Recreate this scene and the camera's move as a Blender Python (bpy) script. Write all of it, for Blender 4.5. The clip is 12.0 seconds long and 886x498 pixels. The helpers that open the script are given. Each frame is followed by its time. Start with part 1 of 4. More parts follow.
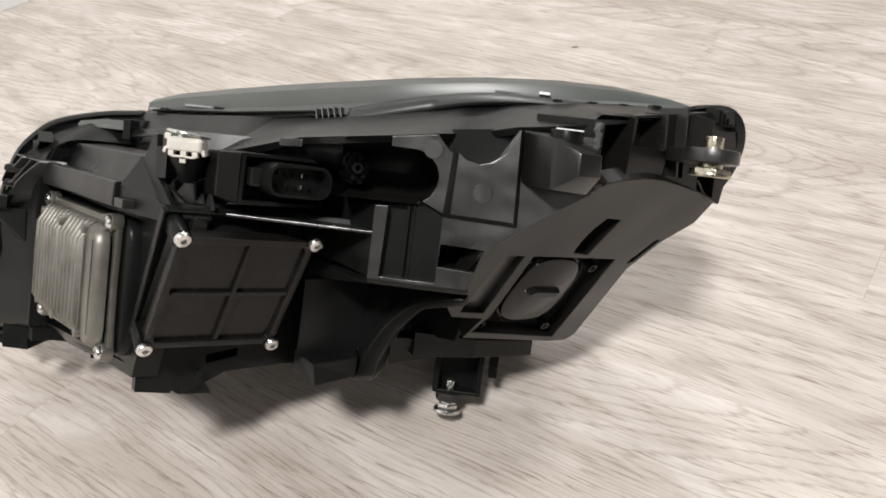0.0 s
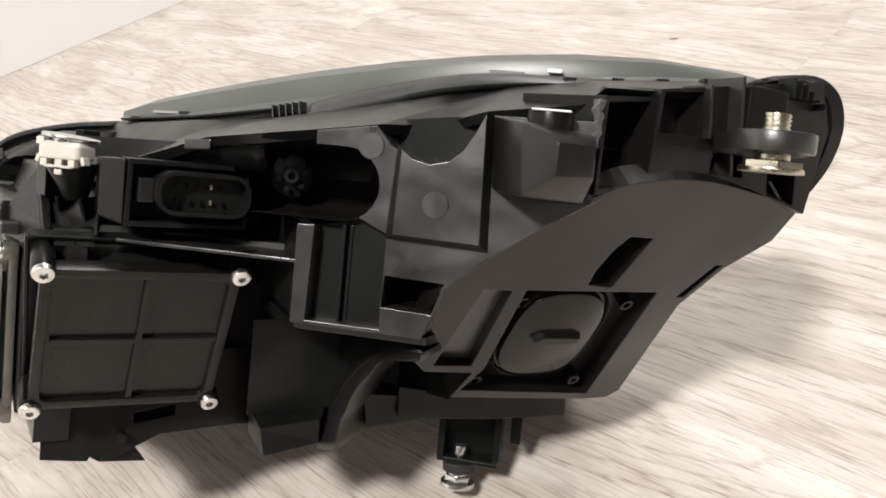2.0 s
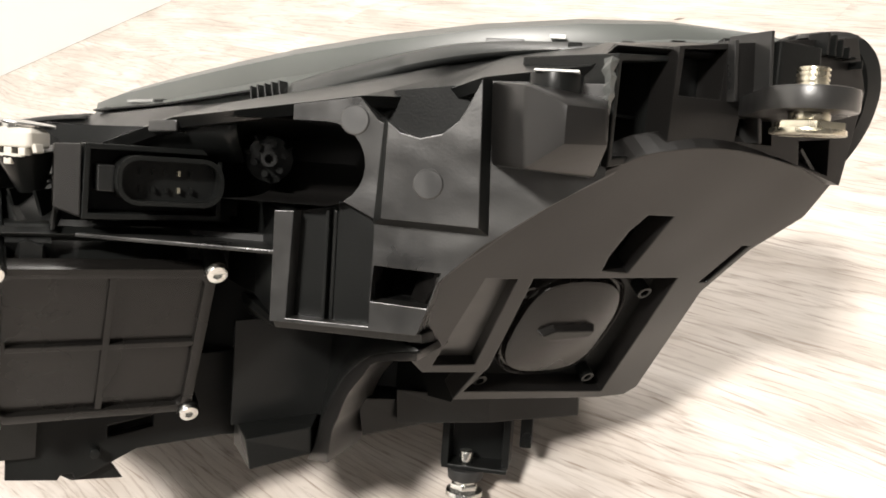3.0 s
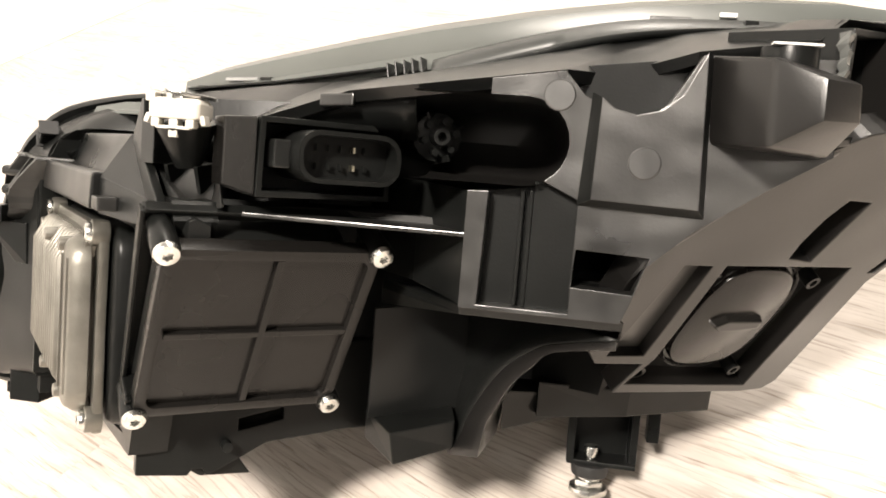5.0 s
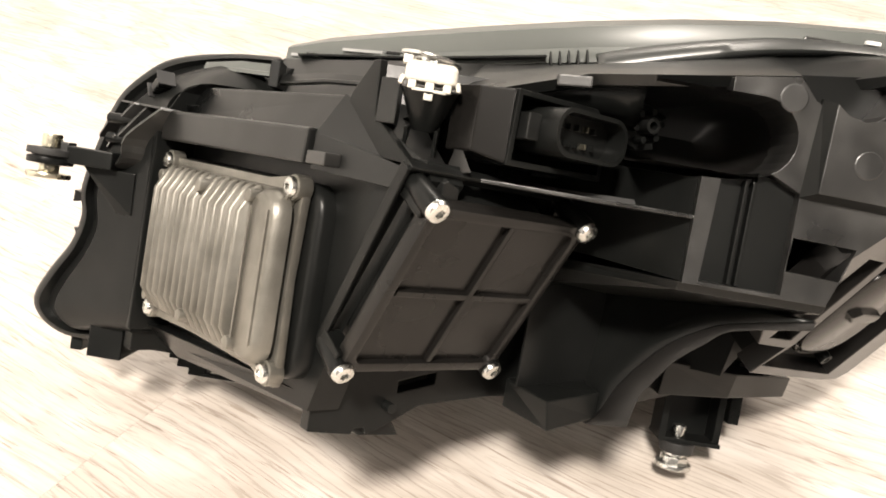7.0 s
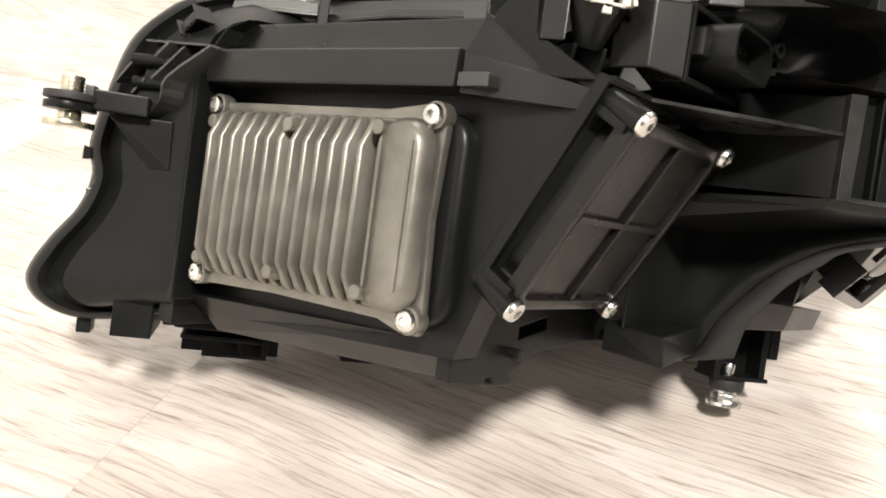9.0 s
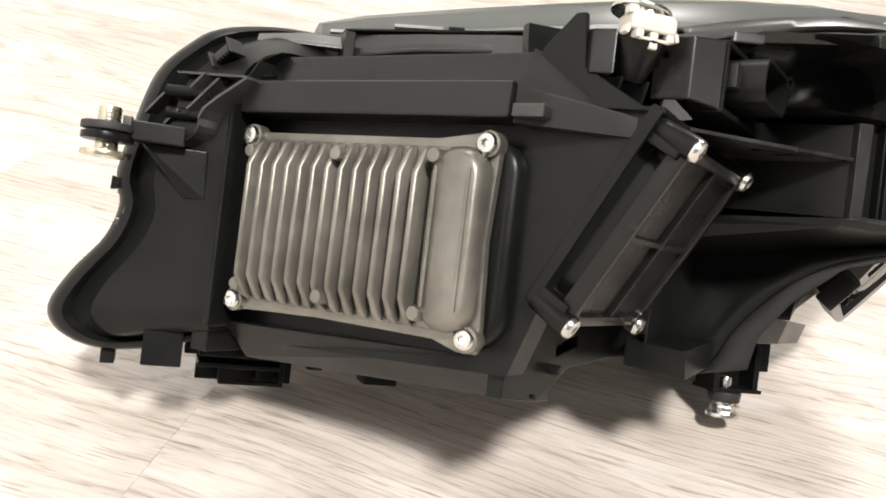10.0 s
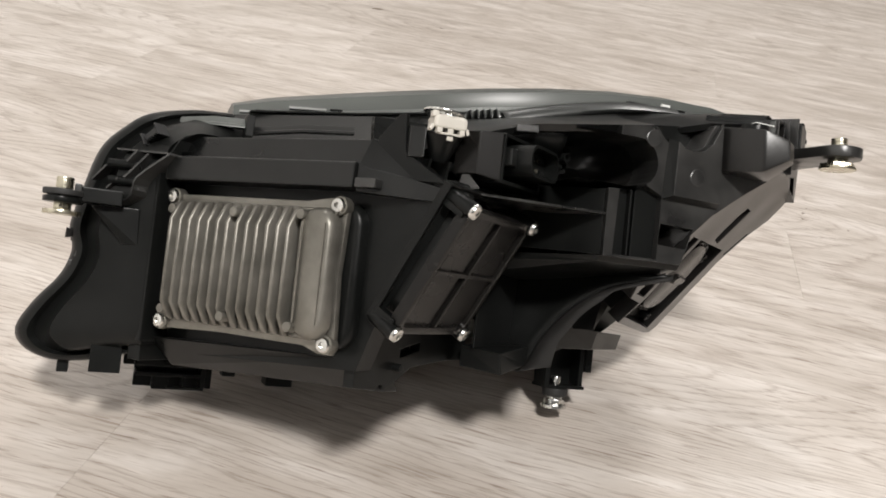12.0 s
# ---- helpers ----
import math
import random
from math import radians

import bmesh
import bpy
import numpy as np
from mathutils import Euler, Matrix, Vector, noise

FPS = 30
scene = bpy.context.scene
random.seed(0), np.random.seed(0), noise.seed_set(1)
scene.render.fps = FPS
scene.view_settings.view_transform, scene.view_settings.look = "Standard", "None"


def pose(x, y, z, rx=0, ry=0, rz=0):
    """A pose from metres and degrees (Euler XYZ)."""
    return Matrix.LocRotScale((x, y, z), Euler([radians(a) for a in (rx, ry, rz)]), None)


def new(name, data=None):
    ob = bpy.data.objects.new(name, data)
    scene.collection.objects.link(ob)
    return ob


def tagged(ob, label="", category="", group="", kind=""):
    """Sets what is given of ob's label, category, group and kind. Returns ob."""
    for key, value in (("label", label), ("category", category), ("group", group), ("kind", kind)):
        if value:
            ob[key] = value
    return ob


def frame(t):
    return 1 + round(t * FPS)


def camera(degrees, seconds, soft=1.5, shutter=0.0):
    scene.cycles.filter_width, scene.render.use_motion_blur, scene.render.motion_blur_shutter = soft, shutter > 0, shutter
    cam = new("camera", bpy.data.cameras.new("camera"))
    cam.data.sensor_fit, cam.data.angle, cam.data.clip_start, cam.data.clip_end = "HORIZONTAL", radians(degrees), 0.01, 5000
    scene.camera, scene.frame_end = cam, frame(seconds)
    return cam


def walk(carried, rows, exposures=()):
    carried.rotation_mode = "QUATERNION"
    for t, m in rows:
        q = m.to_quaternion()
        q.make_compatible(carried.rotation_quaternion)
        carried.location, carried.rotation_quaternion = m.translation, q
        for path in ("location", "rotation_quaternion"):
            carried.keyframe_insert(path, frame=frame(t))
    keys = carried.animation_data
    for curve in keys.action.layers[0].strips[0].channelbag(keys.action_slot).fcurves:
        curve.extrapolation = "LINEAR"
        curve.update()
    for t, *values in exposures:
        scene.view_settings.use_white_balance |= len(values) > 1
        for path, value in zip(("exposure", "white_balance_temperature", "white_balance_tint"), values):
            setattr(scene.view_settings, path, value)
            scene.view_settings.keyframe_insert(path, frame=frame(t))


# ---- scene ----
cam = camera(55.9, 12.0, soft=1.8)
METRES, EYE, TILT, LEAN, TURN = 0.85, 0.521, -30.92, 9.22, 0.0
ROWS = [
    (0.0, 0.0, 0.0, 0.0, 0.7, -5.73, -7.01),
    (0.5, 0.0398, 0.0444, 0.0028, 3.95, -5.77, -7.51),
    (1.0, 0.0708, 0.0954, -0.0008, 7.17, -6.23, -7.32),
    (1.5, 0.0917, 0.1374, -0.0014, 9.57, -6.11, -6.46),
    (2.0, 0.1022, 0.1749, 0.0008, 10.57, -5.31, -5.43),
    (2.5, 0.1057, 0.2066, -0.0045, 10.93, -5.3, -4.12),
    (4.5, 0.023, 0.2397, -0.0243, 10.09, -5.42, -3.9),
    (5.0, -0.005, 0.2257, -0.0255, 9.01, -5.48, -4.62),
    (5.5, -0.0513, 0.2193, -0.0361, 7.56, -5.88, -6.77),
    (6.0, -0.0942, 0.2046, -0.0418, 5.54, -5.69, -8.48),
    (6.5, -0.1339, 0.1918, -0.0485, 2.97, -5.21, -9.18),
    (8.5, -0.3023, 0.2067, -0.1062, -10.08, -1.51, -9.18),
    (9.0, -0.3363, 0.2321, -0.1224, -13.14, -2.18, -7.74),
    (9.5, -0.3731, 0.2428, -0.1292, -15.63, -1.82, -6.68),
    (10.0, -0.4042, 0.2307, -0.1336, -18.38, 0.46, -6.84),
    (10.5, -0.4245, 0.1865, -0.1381, -20.47, 2.34, -7.45),
    (11.0, -0.4254, 0.1342, -0.134, -21.02, 2.41, -7.11),
    (11.5, -0.4125, 0.0894, -0.1328, -21.31, 2.21, -6.47),
    (12.0, -0.3989, 0.0402, -0.1249, -21.42, 2.65, -6.06),
]
EXPOSURES = [(0.0, -0.14, 6450, 10), (1.5, 0.06, 6550, 10), (2.5, 0.26, 6700, 10), (4.4, 0.98, 7150, 11), (5.5, 0.94, 7300, 12), (6.5, 0.80, 7300, 12), (8.5, 0.62, 6950, 11), (10.0, 0.52, 6700, 10), (11.0, 0.05, 6500, 10), (12.0, -0.24, 6600, 10)]
walk(cam, [(t, pose(0, 0, EYE, TILT, LEAN, TURN) @ pose(METRES * x, METRES * y, METRES * z, 90 + pitch, roll, yaw)) for t, x, y, z, yaw, pitch, roll in ROWS], EXPOSURES)

# ---- light ----
world = bpy.data.worlds.new("room_air")
world.use_nodes = True
world.node_tree.nodes["Background"].inputs[0].default_value = (0.9, 0.95, 1.0, 1)
world.node_tree.nodes["Background"].inputs[1].default_value = 0.02
scene.world = world

CEILING = 3.6
# the first is set from the cast shadow; the other three are added unseen fill
LAMPS = [(-0.36, -1.68, 0.5, 0.5, 225), (0.25, 2.7, 0.6, 0.6, 40), (2.4, 2.0, 0.6, 0.6, 92), (1.3, -3.7, 0.7, 0.7, 20)]
for lx, ly, sx, sy, watts in LAMPS:
    data = bpy.data.lights.new("key_or_fill_light", "AREA")
    data.shape, data.size, data.size_y, data.energy, data.color = "RECTANGLE", sx, sy, watts, (1.0, 0.975, 0.95)
    new("key_or_fill_light", data).matrix_world = pose(lx, ly, CEILING - 0.035)

# ---- materials ----


def material(name, base, rough, metal=0.0, spec=0.5):
    m = bpy.data.materials.new(name)
    m.use_nodes = True
    b = m.node_tree.nodes["Principled BSDF"]
    b.inputs["Base Color"].default_value = (*base, 1)
    b.inputs["Roughness"].default_value = rough
    b.inputs["Metallic"].default_value = metal
    b.inputs["Specular IOR Level"].default_value = spec
    return m, m.node_tree.nodes, m.node_tree.links, b


def noise_node(nodes, links, scale, detail, coord="Object", stretch=(1, 1, 1)):
    c, mp, n = nodes.new("ShaderNodeTexCoord"), nodes.new("ShaderNodeMapping"), nodes.new("ShaderNodeTexNoise")
    mp.inputs["Scale"].default_value = stretch
    n.inputs["Scale"].default_value, n.inputs["Detail"].default_value = scale, detail
    links.new(c.outputs[coord], mp.inputs[0])
    links.new(mp.outputs[0], n.inputs["Vector"])
    return n


def ramp_node(nodes, links, source, stops):
    r = nodes.new("ShaderNodeValToRGB")
    while len(r.color_ramp.elements) < len(stops):
        r.color_ramp.elements.new(0.5)
    for e, (at, c) in zip(r.color_ramp.elements, stops):
        e.position, e.color = at, (*c, 1) if len(c) == 3 else c
    links.new(source, r.inputs[0])
    return r


def worn(name, low, high, rough, metal=0.0, spec=0.5, grain=900.0, patch=14.0, bump=0.05, rough_span=0.12, wave=0.0):
    """A moulded or cast surface: patches of colour, uneven gloss and a fine grain."""
    m, nodes, links, b = material(name, low, rough, metal, spec)
    big, small = noise_node(nodes, links, patch, 5), noise_node(nodes, links, grain, 2)
    c = ramp_node(nodes, links, big.outputs[0], [(0.3, low), (0.72, high)])
    links.new(c.outputs[0], b.inputs["Base Color"])
    mr = nodes.new("ShaderNodeMapRange")
    mr.inputs["To Min"].default_value, mr.inputs["To Max"].default_value = rough - rough_span, rough + rough_span
    links.new(big.outputs[0], mr.inputs["Value"])
    links.new(mr.outputs[0], b.inputs["Roughness"])
    bp = nodes.new("ShaderNodeBump")
    bp.inputs["Strength"].default_value, bp.inputs["Distance"].default_value = bump * 4, 0.0004
    links.new(small.outputs[0], bp.inputs["Height"])
    links.new(bp.outputs[0], b.inputs["Normal"])
    if wave:
        slow, wp = noise_node(nodes, links, patch * 0.6, 2), nodes.new("ShaderNodeBump")
        wp.inputs["Strength"].default_value, wp.inputs["Distance"].default_value = 1.0, wave
        links.new(slow.outputs[0], wp.inputs["Height"])
        links.new(wp.outputs[0], bp.inputs["Normal"])
    return m


BLACK = worn("black_moulded_plastic", (0.0046, 0.0050, 0.0048), (0.0090, 0.0096, 0.0092), 0.32, spec=0.19, patch=20, wave=0.002, bump=0.03)
# pale patches carry both scuffs and a blotchy sheen put into the colour
GREY_BLACK = worn("scuffed_sheen_black_plastic", (0.006, 0.006, 0.006), (0.034, 0.0335, 0.032), 0.31, spec=0.75, patch=38, bump=0.025, wave=0.0028, rough_span=0.14)
WING_BLACK = worn("satin_black_plastic", (0.006, 0.0056, 0.0053), (0.0115, 0.0109, 0.0103), 0.31, spec=0.40, patch=9, rough_span=0.07, bump=0.02, wave=0.012)
MATT_BLACK = worn("matt_black_plastic", (0.006, 0.0056, 0.0052), (0.011, 0.0102, 0.0094), 0.27, spec=0.24, rough_span=0.05, bump=0.02)
GLOSS_BLACK = worn("glossy_black_plastic", (0.004, 0.0043, 0.0042), (0.010, 0.0104, 0.010), 0.31, spec=0.40, patch=18, bump=0.02, rough_span=0.1, wave=0.003)
SCUFFED = worn("scuffed_grey_plastic", (0.011, 0.011, 0.0107), (0.036, 0.0355, 0.0345), 0.36, spec=0.8, patch=60, bump=0.02, rough_span=0.12)
RUBBER = worn("black_rubber", (0.012, 0.012, 0.012), (0.02, 0.02, 0.02), 0.6)
CAST = worn("cast_aluminium", (0.143, 0.136, 0.118), (0.255, 0.244, 0.217), 0.42, metal=0.7, patch=45, bump=0.06)
ZINC = worn("zinc_plated_steel", (0.55, 0.55, 0.53), (0.78, 0.78, 0.75), 0.25, metal=1.0, patch=120)
YELLOW_ZINC = worn("yellow_zinc_steel", (0.50, 0.46, 0.36), (0.72, 0.68, 0.55), 0.28, metal=1.0, patch=120)
WHITE_CLIP = worn("white_nylon", (0.50, 0.475, 0.42), (0.62, 0.595, 0.54), 0.4)
LENS_GREY = worn("grey_polycarbonate", (0.074, 0.080, 0.075), (0.108, 0.116, 0.109), 0.36, spec=0.5, patch=6, bump=0.0, rough_span=0.05)
SEAT_GREY = worn("smoke_grey_lens_seat", (0.026, 0.028, 0.027), (0.048, 0.050, 0.048), 0.33, spec=0.6, patch=14, bump=0.0, rough_span=0.08)
LENS_EDGE = worn("clear_lens_edge", (0.05, 0.053, 0.051), (0.10, 0.104, 0.10), 0.22, patch=25, bump=0.0, rough_span=0.05)
# clear lens tabs; the pale base colour stands in for their glint
GLINT_TAB = worn("clear_tab_painted_glint", (0.24, 0.245, 0.24), (0.34, 0.345, 0.34), 0.12, spec=1.0, patch=30, bump=0.0, rough_span=0.04)
LABEL_WHITE = worn("white_print", (0.75, 0.75, 0.73), (0.82, 0.82, 0.8), 0.5)
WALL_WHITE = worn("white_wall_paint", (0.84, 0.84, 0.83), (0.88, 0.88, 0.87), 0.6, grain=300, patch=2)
# for the unseen ceiling: low albedo keeps bounce out of the shadows
CEIL_UNSEEN = worn("dark_unseen_ceiling", (0.17, 0.17, 0.17), (0.21, 0.21, 0.21), 0.8, grain=300, patch=2)
# for the unseen walls: dark only to hold down bounce and reflections
WALL_UNSEEN = worn("dark_unseen_wall", (0.10, 0.10, 0.10), (0.13, 0.13, 0.13), 0.7, grain=300, patch=2)


def laminate():
    """Pale grey-brown oak laminate; each plank takes its own stretch of the grain. Grain runs along the plank's local x."""
    m, nodes, links, b = material("oak_laminate", (0.4, 0.35, 0.3), 0.42)
    tc, info = nodes.new("ShaderNodeTexCoord"), nodes.new("ShaderNodeObjectInfo")
    shift, comb = nodes.new("ShaderNodeVectorMath"), nodes.new("ShaderNodeCombineXYZ")
    mul = nodes.new("ShaderNodeMath")
    mul.operation, mul.inputs[1].default_value = "MULTIPLY", 37.0
    links.new(info.outputs["Random"], mul.inputs[0])
    for k in (0, 1, 2):
        links.new(mul.outputs[0], comb.inputs[k])
    shift.operation = "ADD"
    links.new(tc.outputs["Object"], shift.inputs[0])
    links.new(comb.outputs[0], shift.inputs[1])

    warp, wm, wc = nodes.new("ShaderNodeTexNoise"), nodes.new("ShaderNodeMath"), nodes.new("ShaderNodeCombineXYZ")
    warp.inputs["Scale"].default_value, warp.inputs["Detail"].default_value = 3.2, 3
    wm.operation, wm.inputs[1].default_value = "MULTIPLY", 0.04
    bent = nodes.new("ShaderNodeVectorMath")
    links.new(shift.outputs[0], warp.inputs["Vector"])
    links.new(warp.outputs[0], wm.inputs[0])
    links.new(wm.outputs[0], wc.inputs[1])
    links.new(shift.outputs[0], bent.inputs[0])
    links.new(wc.outputs[0], bent.inputs[1])

    def grain(scale, stretch, detail, distort=0.0):
        mp, n = nodes.new("ShaderNodeMapping"), nodes.new("ShaderNodeTexNoise")
        mp.inputs["Scale"].default_value = stretch
        n.inputs["Scale"].default_value, n.inputs["Detail"].default_value, n.inputs["Distortion"].default_value = scale, detail, distort
        links.new(bent.outputs[0], mp.inputs[0])
        links.new(mp.outputs[0], n.inputs["Vector"])
        return n.outputs[0]

    broad = grain(7.0, (1.0, 3.4, 1), 6, 0.8)
    rings = grain(2.0, (0.30, 2.2, 1), 1.0, 0.25)
    fine = grain(110.0, (0.22, 3.6, 1), 6, 0.5)
    pores = grain(120.0, (0.20, 4.0, 1), 3, 0.5)
    saw = nodes.new("ShaderNodeMath")
    saw.operation, saw.inputs[1].default_value = "MULTIPLY", 330.0
    links.new(rings, saw.inputs[0])
    rag, raggy = nodes.new("ShaderNodeMath"), nodes.new("ShaderNodeMath")
    rag.operation, rag.inputs[1].default_value = "MULTIPLY", 5.0
    links.new(fine, rag.inputs[0])
    raggy.operation = "ADD"
    links.new(saw.outputs[0], raggy.inputs[0])
    links.new(rag.outputs[0], raggy.inputs[1])
    sine = nodes.new("ShaderNodeMath")
    sine.operation = "SINE"
    links.new(raggy.outputs[0], sine.inputs[0])
    base = ramp_node(nodes, links, broad, [(0.28, (0.45, 0.400, 0.355)), (0.48, (0.55, 0.500, 0.455)), (0.70, (0.67, 0.625, 0.585))])
    line = ramp_node(nodes, links, sine.outputs[0], [(0.0, (1.04, 1.04, 1.04)), (0.66, (1, 1, 1)), (0.90, (0.84, 0.81, 0.79)), (0.99, (0.50, 0.44, 0.40))])
    streak = ramp_node(nodes, links, fine, [(0.3, (0.72, 0.69, 0.67)), (0.48, (0.98, 0.98, 0.98)), (0.75, (1.08, 1.08, 1.08))])
    pore = ramp_node(nodes, links, pores, [(0.32, (0.55, 0.49, 0.45)), (0.42, (1, 1, 1))])
    tone = ramp_node(nodes, links, info.outputs["Random"], [(0.0, (0.92, 0.91, 0.90)), (1.0, (1.05, 1.05, 1.05))])
    colour = base.outputs[0]
    for layer, amount in ((line, 0.42), (streak, 0.66), (pore, 0.75), (tone, 1.0)):
        mix = nodes.new("ShaderNodeMix")
        mix.data_type, mix.blend_type = "RGBA", "MULTIPLY"
        mix.inputs[0].default_value = amount
        links.new(colour, mix.inputs[6])
        links.new(layer.outputs[0], mix.inputs[7])
        colour = mix.outputs[2]
    links.new(colour, b.inputs["Base Color"])
    bp = nodes.new("ShaderNodeBump")
    bp.inputs["Strength"].default_value, bp.inputs["Distance"].default_value = 0.25, 0.0006
    links.new(fine, bp.inputs["Height"])
    links.new(bp.outputs[0], b.inputs["Normal"])
    return m


OAK = laminate()
# ---- building helpers ----


def link(name, bm, mat, parent=None, label="", smooth=None):
    me = bpy.data.meshes.new(name)
    bmesh.ops.recalc_face_normals(bm, faces=bm.faces)
    if smooth is not None:
        for f in bm.faces:
            f.smooth = True
        for e in bm.edges:
            if len(e.link_faces) == 2 and e.calc_face_angle(0) > radians(smooth):
                e.smooth = False
    bm.to_mesh(me)
    bm.free()
    me.materials.append(mat)
    ob = new(name, me)
    if parent:
        ob.parent = parent
    if label:
        ob["label"] = label
    return ob


def cuboid(bm, lo, hi):
    m = Matrix.Translation([(a + b) / 2 for a, b in zip(lo, hi)]) @ Matrix.Diagonal([b - a for a, b in zip(lo, hi)] + [1])
    return bmesh.ops.create_cube(bm, size=1, matrix=m)["verts"]


def bevel_all(bm, width, segments=2, angle=25):
    bmesh.ops.remove_doubles(bm, verts=bm.verts, dist=1e-5)
    bmesh.ops.recalc_face_normals(bm, faces=bm.faces)
    edges = [e for e in bm.edges if len(e.link_faces) == 2 and e.calc_face_angle(0) > radians(angle)]
    bmesh.ops.bevel(bm, geom=edges, offset=width, segments=segments, profile=0.6, affect="EDGES", clamp_overlap=True)


# ---- the room ----
PLANK_TURN = -29.2
ALONG = Vector((math.cos(radians(PLANK_TURN)), math.sin(radians(PLANK_TURN)), 0))
ACROSS = Vector((-ALONG.y, ALONG.x, 0))

WALL_S = Vector((-1.072, 1.336, 0)).dot(ALONG)  # the near white wall stands on a line square to the planks
bm = bmesh.new()
cuboid(bm, (WALL_S - 0.12, -4.32, -0.06), (WALL_S + 5.72, 4.32, -0.010))
bm.transform(pose(0, 0, 0, 0, 0, PLANK_TURN))
floor = tagged(link("floor", bm, OAK), "pale grey-brown oak laminate floor in long planks", "floor", kind="structure")
WIDTH, LENGTH = 0.184, 1.22
bm = bmesh.new()
cuboid(bm, (0.00005, 0, -0.009), (LENGTH - 0.00005, WIDTH, 0))
bevel_all(bm, 0.00025, 1)
plank_mesh = bpy.data.meshes.new("plank")
bm.to_mesh(plank_mesh)
bm.free()
plank_mesh.materials.append(OAK)
JOINTS = {0: -0.03, 1: -1.062, 3: -0.788, -3: -0.605, 2: -0.35, -1: -0.72, -2: 0.30, -4: 0.05, 4: -0.1, 5: -0.9}
for row in range(-28, 22):
    start = JOINTS.get(row, random.uniform(0, LENGTH))
    for k in range(-5, 6):
        s = start + k * LENGTH
        p = ALONG * s + ACROSS * (0.70 + row * WIDTH)
        mid = p + ALONG * LENGTH / 2
        if WALL_S - 0.5 < mid.dot(ALONG) < WALL_S + 6.1 and abs(mid.dot(ACROSS) + WIDTH / 2) < 4.2:
            ob = new("plank", plank_mesh)
            ob.matrix_world = pose(p.x, p.y, 0, 0, 0, PLANK_TURN)
            ob.parent = floor

bm = bmesh.new()
for sx, sy, r in ((0.082, 1.236, 0.006), (0.162, 1.672, 0.004), (0.465, 0.832, 0.0025), (0.452, 0.815, 0.002), (0.480, 0.845, 0.0016), (0.05, 1.80, 0.012), (0.50, 0.78, 0.0014)):
    ring = [bm.verts.new((sx + r * random.uniform(0.7, 1.3) * math.cos(radians(a)), sy + 0.45 * r * random.uniform(0.7, 1.3) * math.sin(radians(a)), 0.0003)) for a in range(0, 360, 40)]
    top = bm.verts.new((sx, sy, 0.0012))
    for i in range(len(ring)):
        bm.faces.new((ring[i], ring[(i + 1) % len(ring)], top))
tagged(link("dirt_specks", bm, worn("dry_dirt", (0.10, 0.075, 0.05), (0.2, 0.16, 0.12), 0.8)), "small brown dirt specks lying on the laminate floor", "dirt", kind="stuff")



def wall(name, a, b, thick, label):
    bm = bmesh.new()
    a, b = Vector(a), Vector(b)
    d = (b - a).normalized()
    side = Vector((-d.y, d.x, 0)) * thick
    low = [bm.verts.new((*(p + q).xy, 0.0006)) for p, q in ((a, side * 0), (b, side * 0), (b, side), (a, side))]
    face = bm.faces.new(low)
    ext = bmesh.ops.extrude_face_region(bm, geom=[face])["geom"]
    bmesh.ops.translate(bm, vec=(0, 0, CEILING - 0.004), verts=[v for v in ext if isinstance(v, bmesh.types.BMVert)])
    return tagged(link(name, bm, WALL_WHITE if name == "wall_west" else WALL_UNSEEN), label, "wall", kind="structure")


base = ALONG * WALL_S
wall("wall_west", base + ACROSS * -4.2, base + ACROSS * 4.2, 0.12, "plain white painted wall standing on the laminate floor")
# these three are unseen, added to close the room and kept dark against bounce
wall("wall_north", base + ACROSS * 4.2, base + ACROSS * 4.2 + ALONG * 5.6, 0.12, "plain unseen wall, kept dark to limit bounced light")
wall("wall_east", base + ACROSS * 4.2 + ALONG * 5.6, base + ACROSS * -4.2 + ALONG * 5.6, 0.12, "plain unseen wall, kept dark to limit bounced light")
wall("wall_south", base + ACROSS * -4.2 + ALONG * 5.6, base + ACROSS * -4.2, 0.12, "plain unseen wall, kept dark to limit bounced light")
bm = bmesh.new()
cuboid(bm, (WALL_S - 0.12, -4.32, CEILING), (WALL_S + 5.72, 4.32, CEILING + 0.1))
bm.transform(pose(0, 0, 0, 0, 0, PLANK_TURN))
tagged(link("ceiling", bm, CEIL_UNSEEN), "plain unseen ceiling, kept dark to limit bounced light", "ceiling", kind="structure")

# ---- the headlight: laid out in its own axes, x along the lamp, y towards the lens, z up ----
BASE = Vector((-0.10, 0.75, -0.294))
headlight = tagged(new("headlight"), "black plastic car headlight lying lens down on the laminate floor", "headlight")
headlight.matrix_world = pose(0, 0, EYE, TILT, LEAN, TURN) @ Matrix.Translation(BASE * METRES)
FIT = Matrix.Diagonal((METRES, METRES, METRES, 1)) @ Matrix.Translation(-BASE)


def part(name, bm, mat, parent=headlight, label="", bevel=0.0, smooth=None, at=None):
    """One mesh under the headlight or under one of its parts; at: the frame in which it was laid out."""
    if at:
        bm.transform(at)
    if bevel:
        bevel_all(bm, bevel)
    bm.transform(FIT)
    return link(name, bm, mat, parent, label, smooth)


def axes(origin, u, v):
    u, v = Vector(u).normalized(), Vector(v).normalized()
    w = u.cross(v).normalized()
    v = w.cross(u)
    return Matrix.Translation(origin) @ Matrix((u, v, w)).transposed().to_4x4()


def loop_edges(bm, pts):
    vs = [bm.verts.new(p) for p in pts]
    return [bm.edges.new((vs[i], vs[(i + 1) % len(vs)])) for i in range(len(vs))]


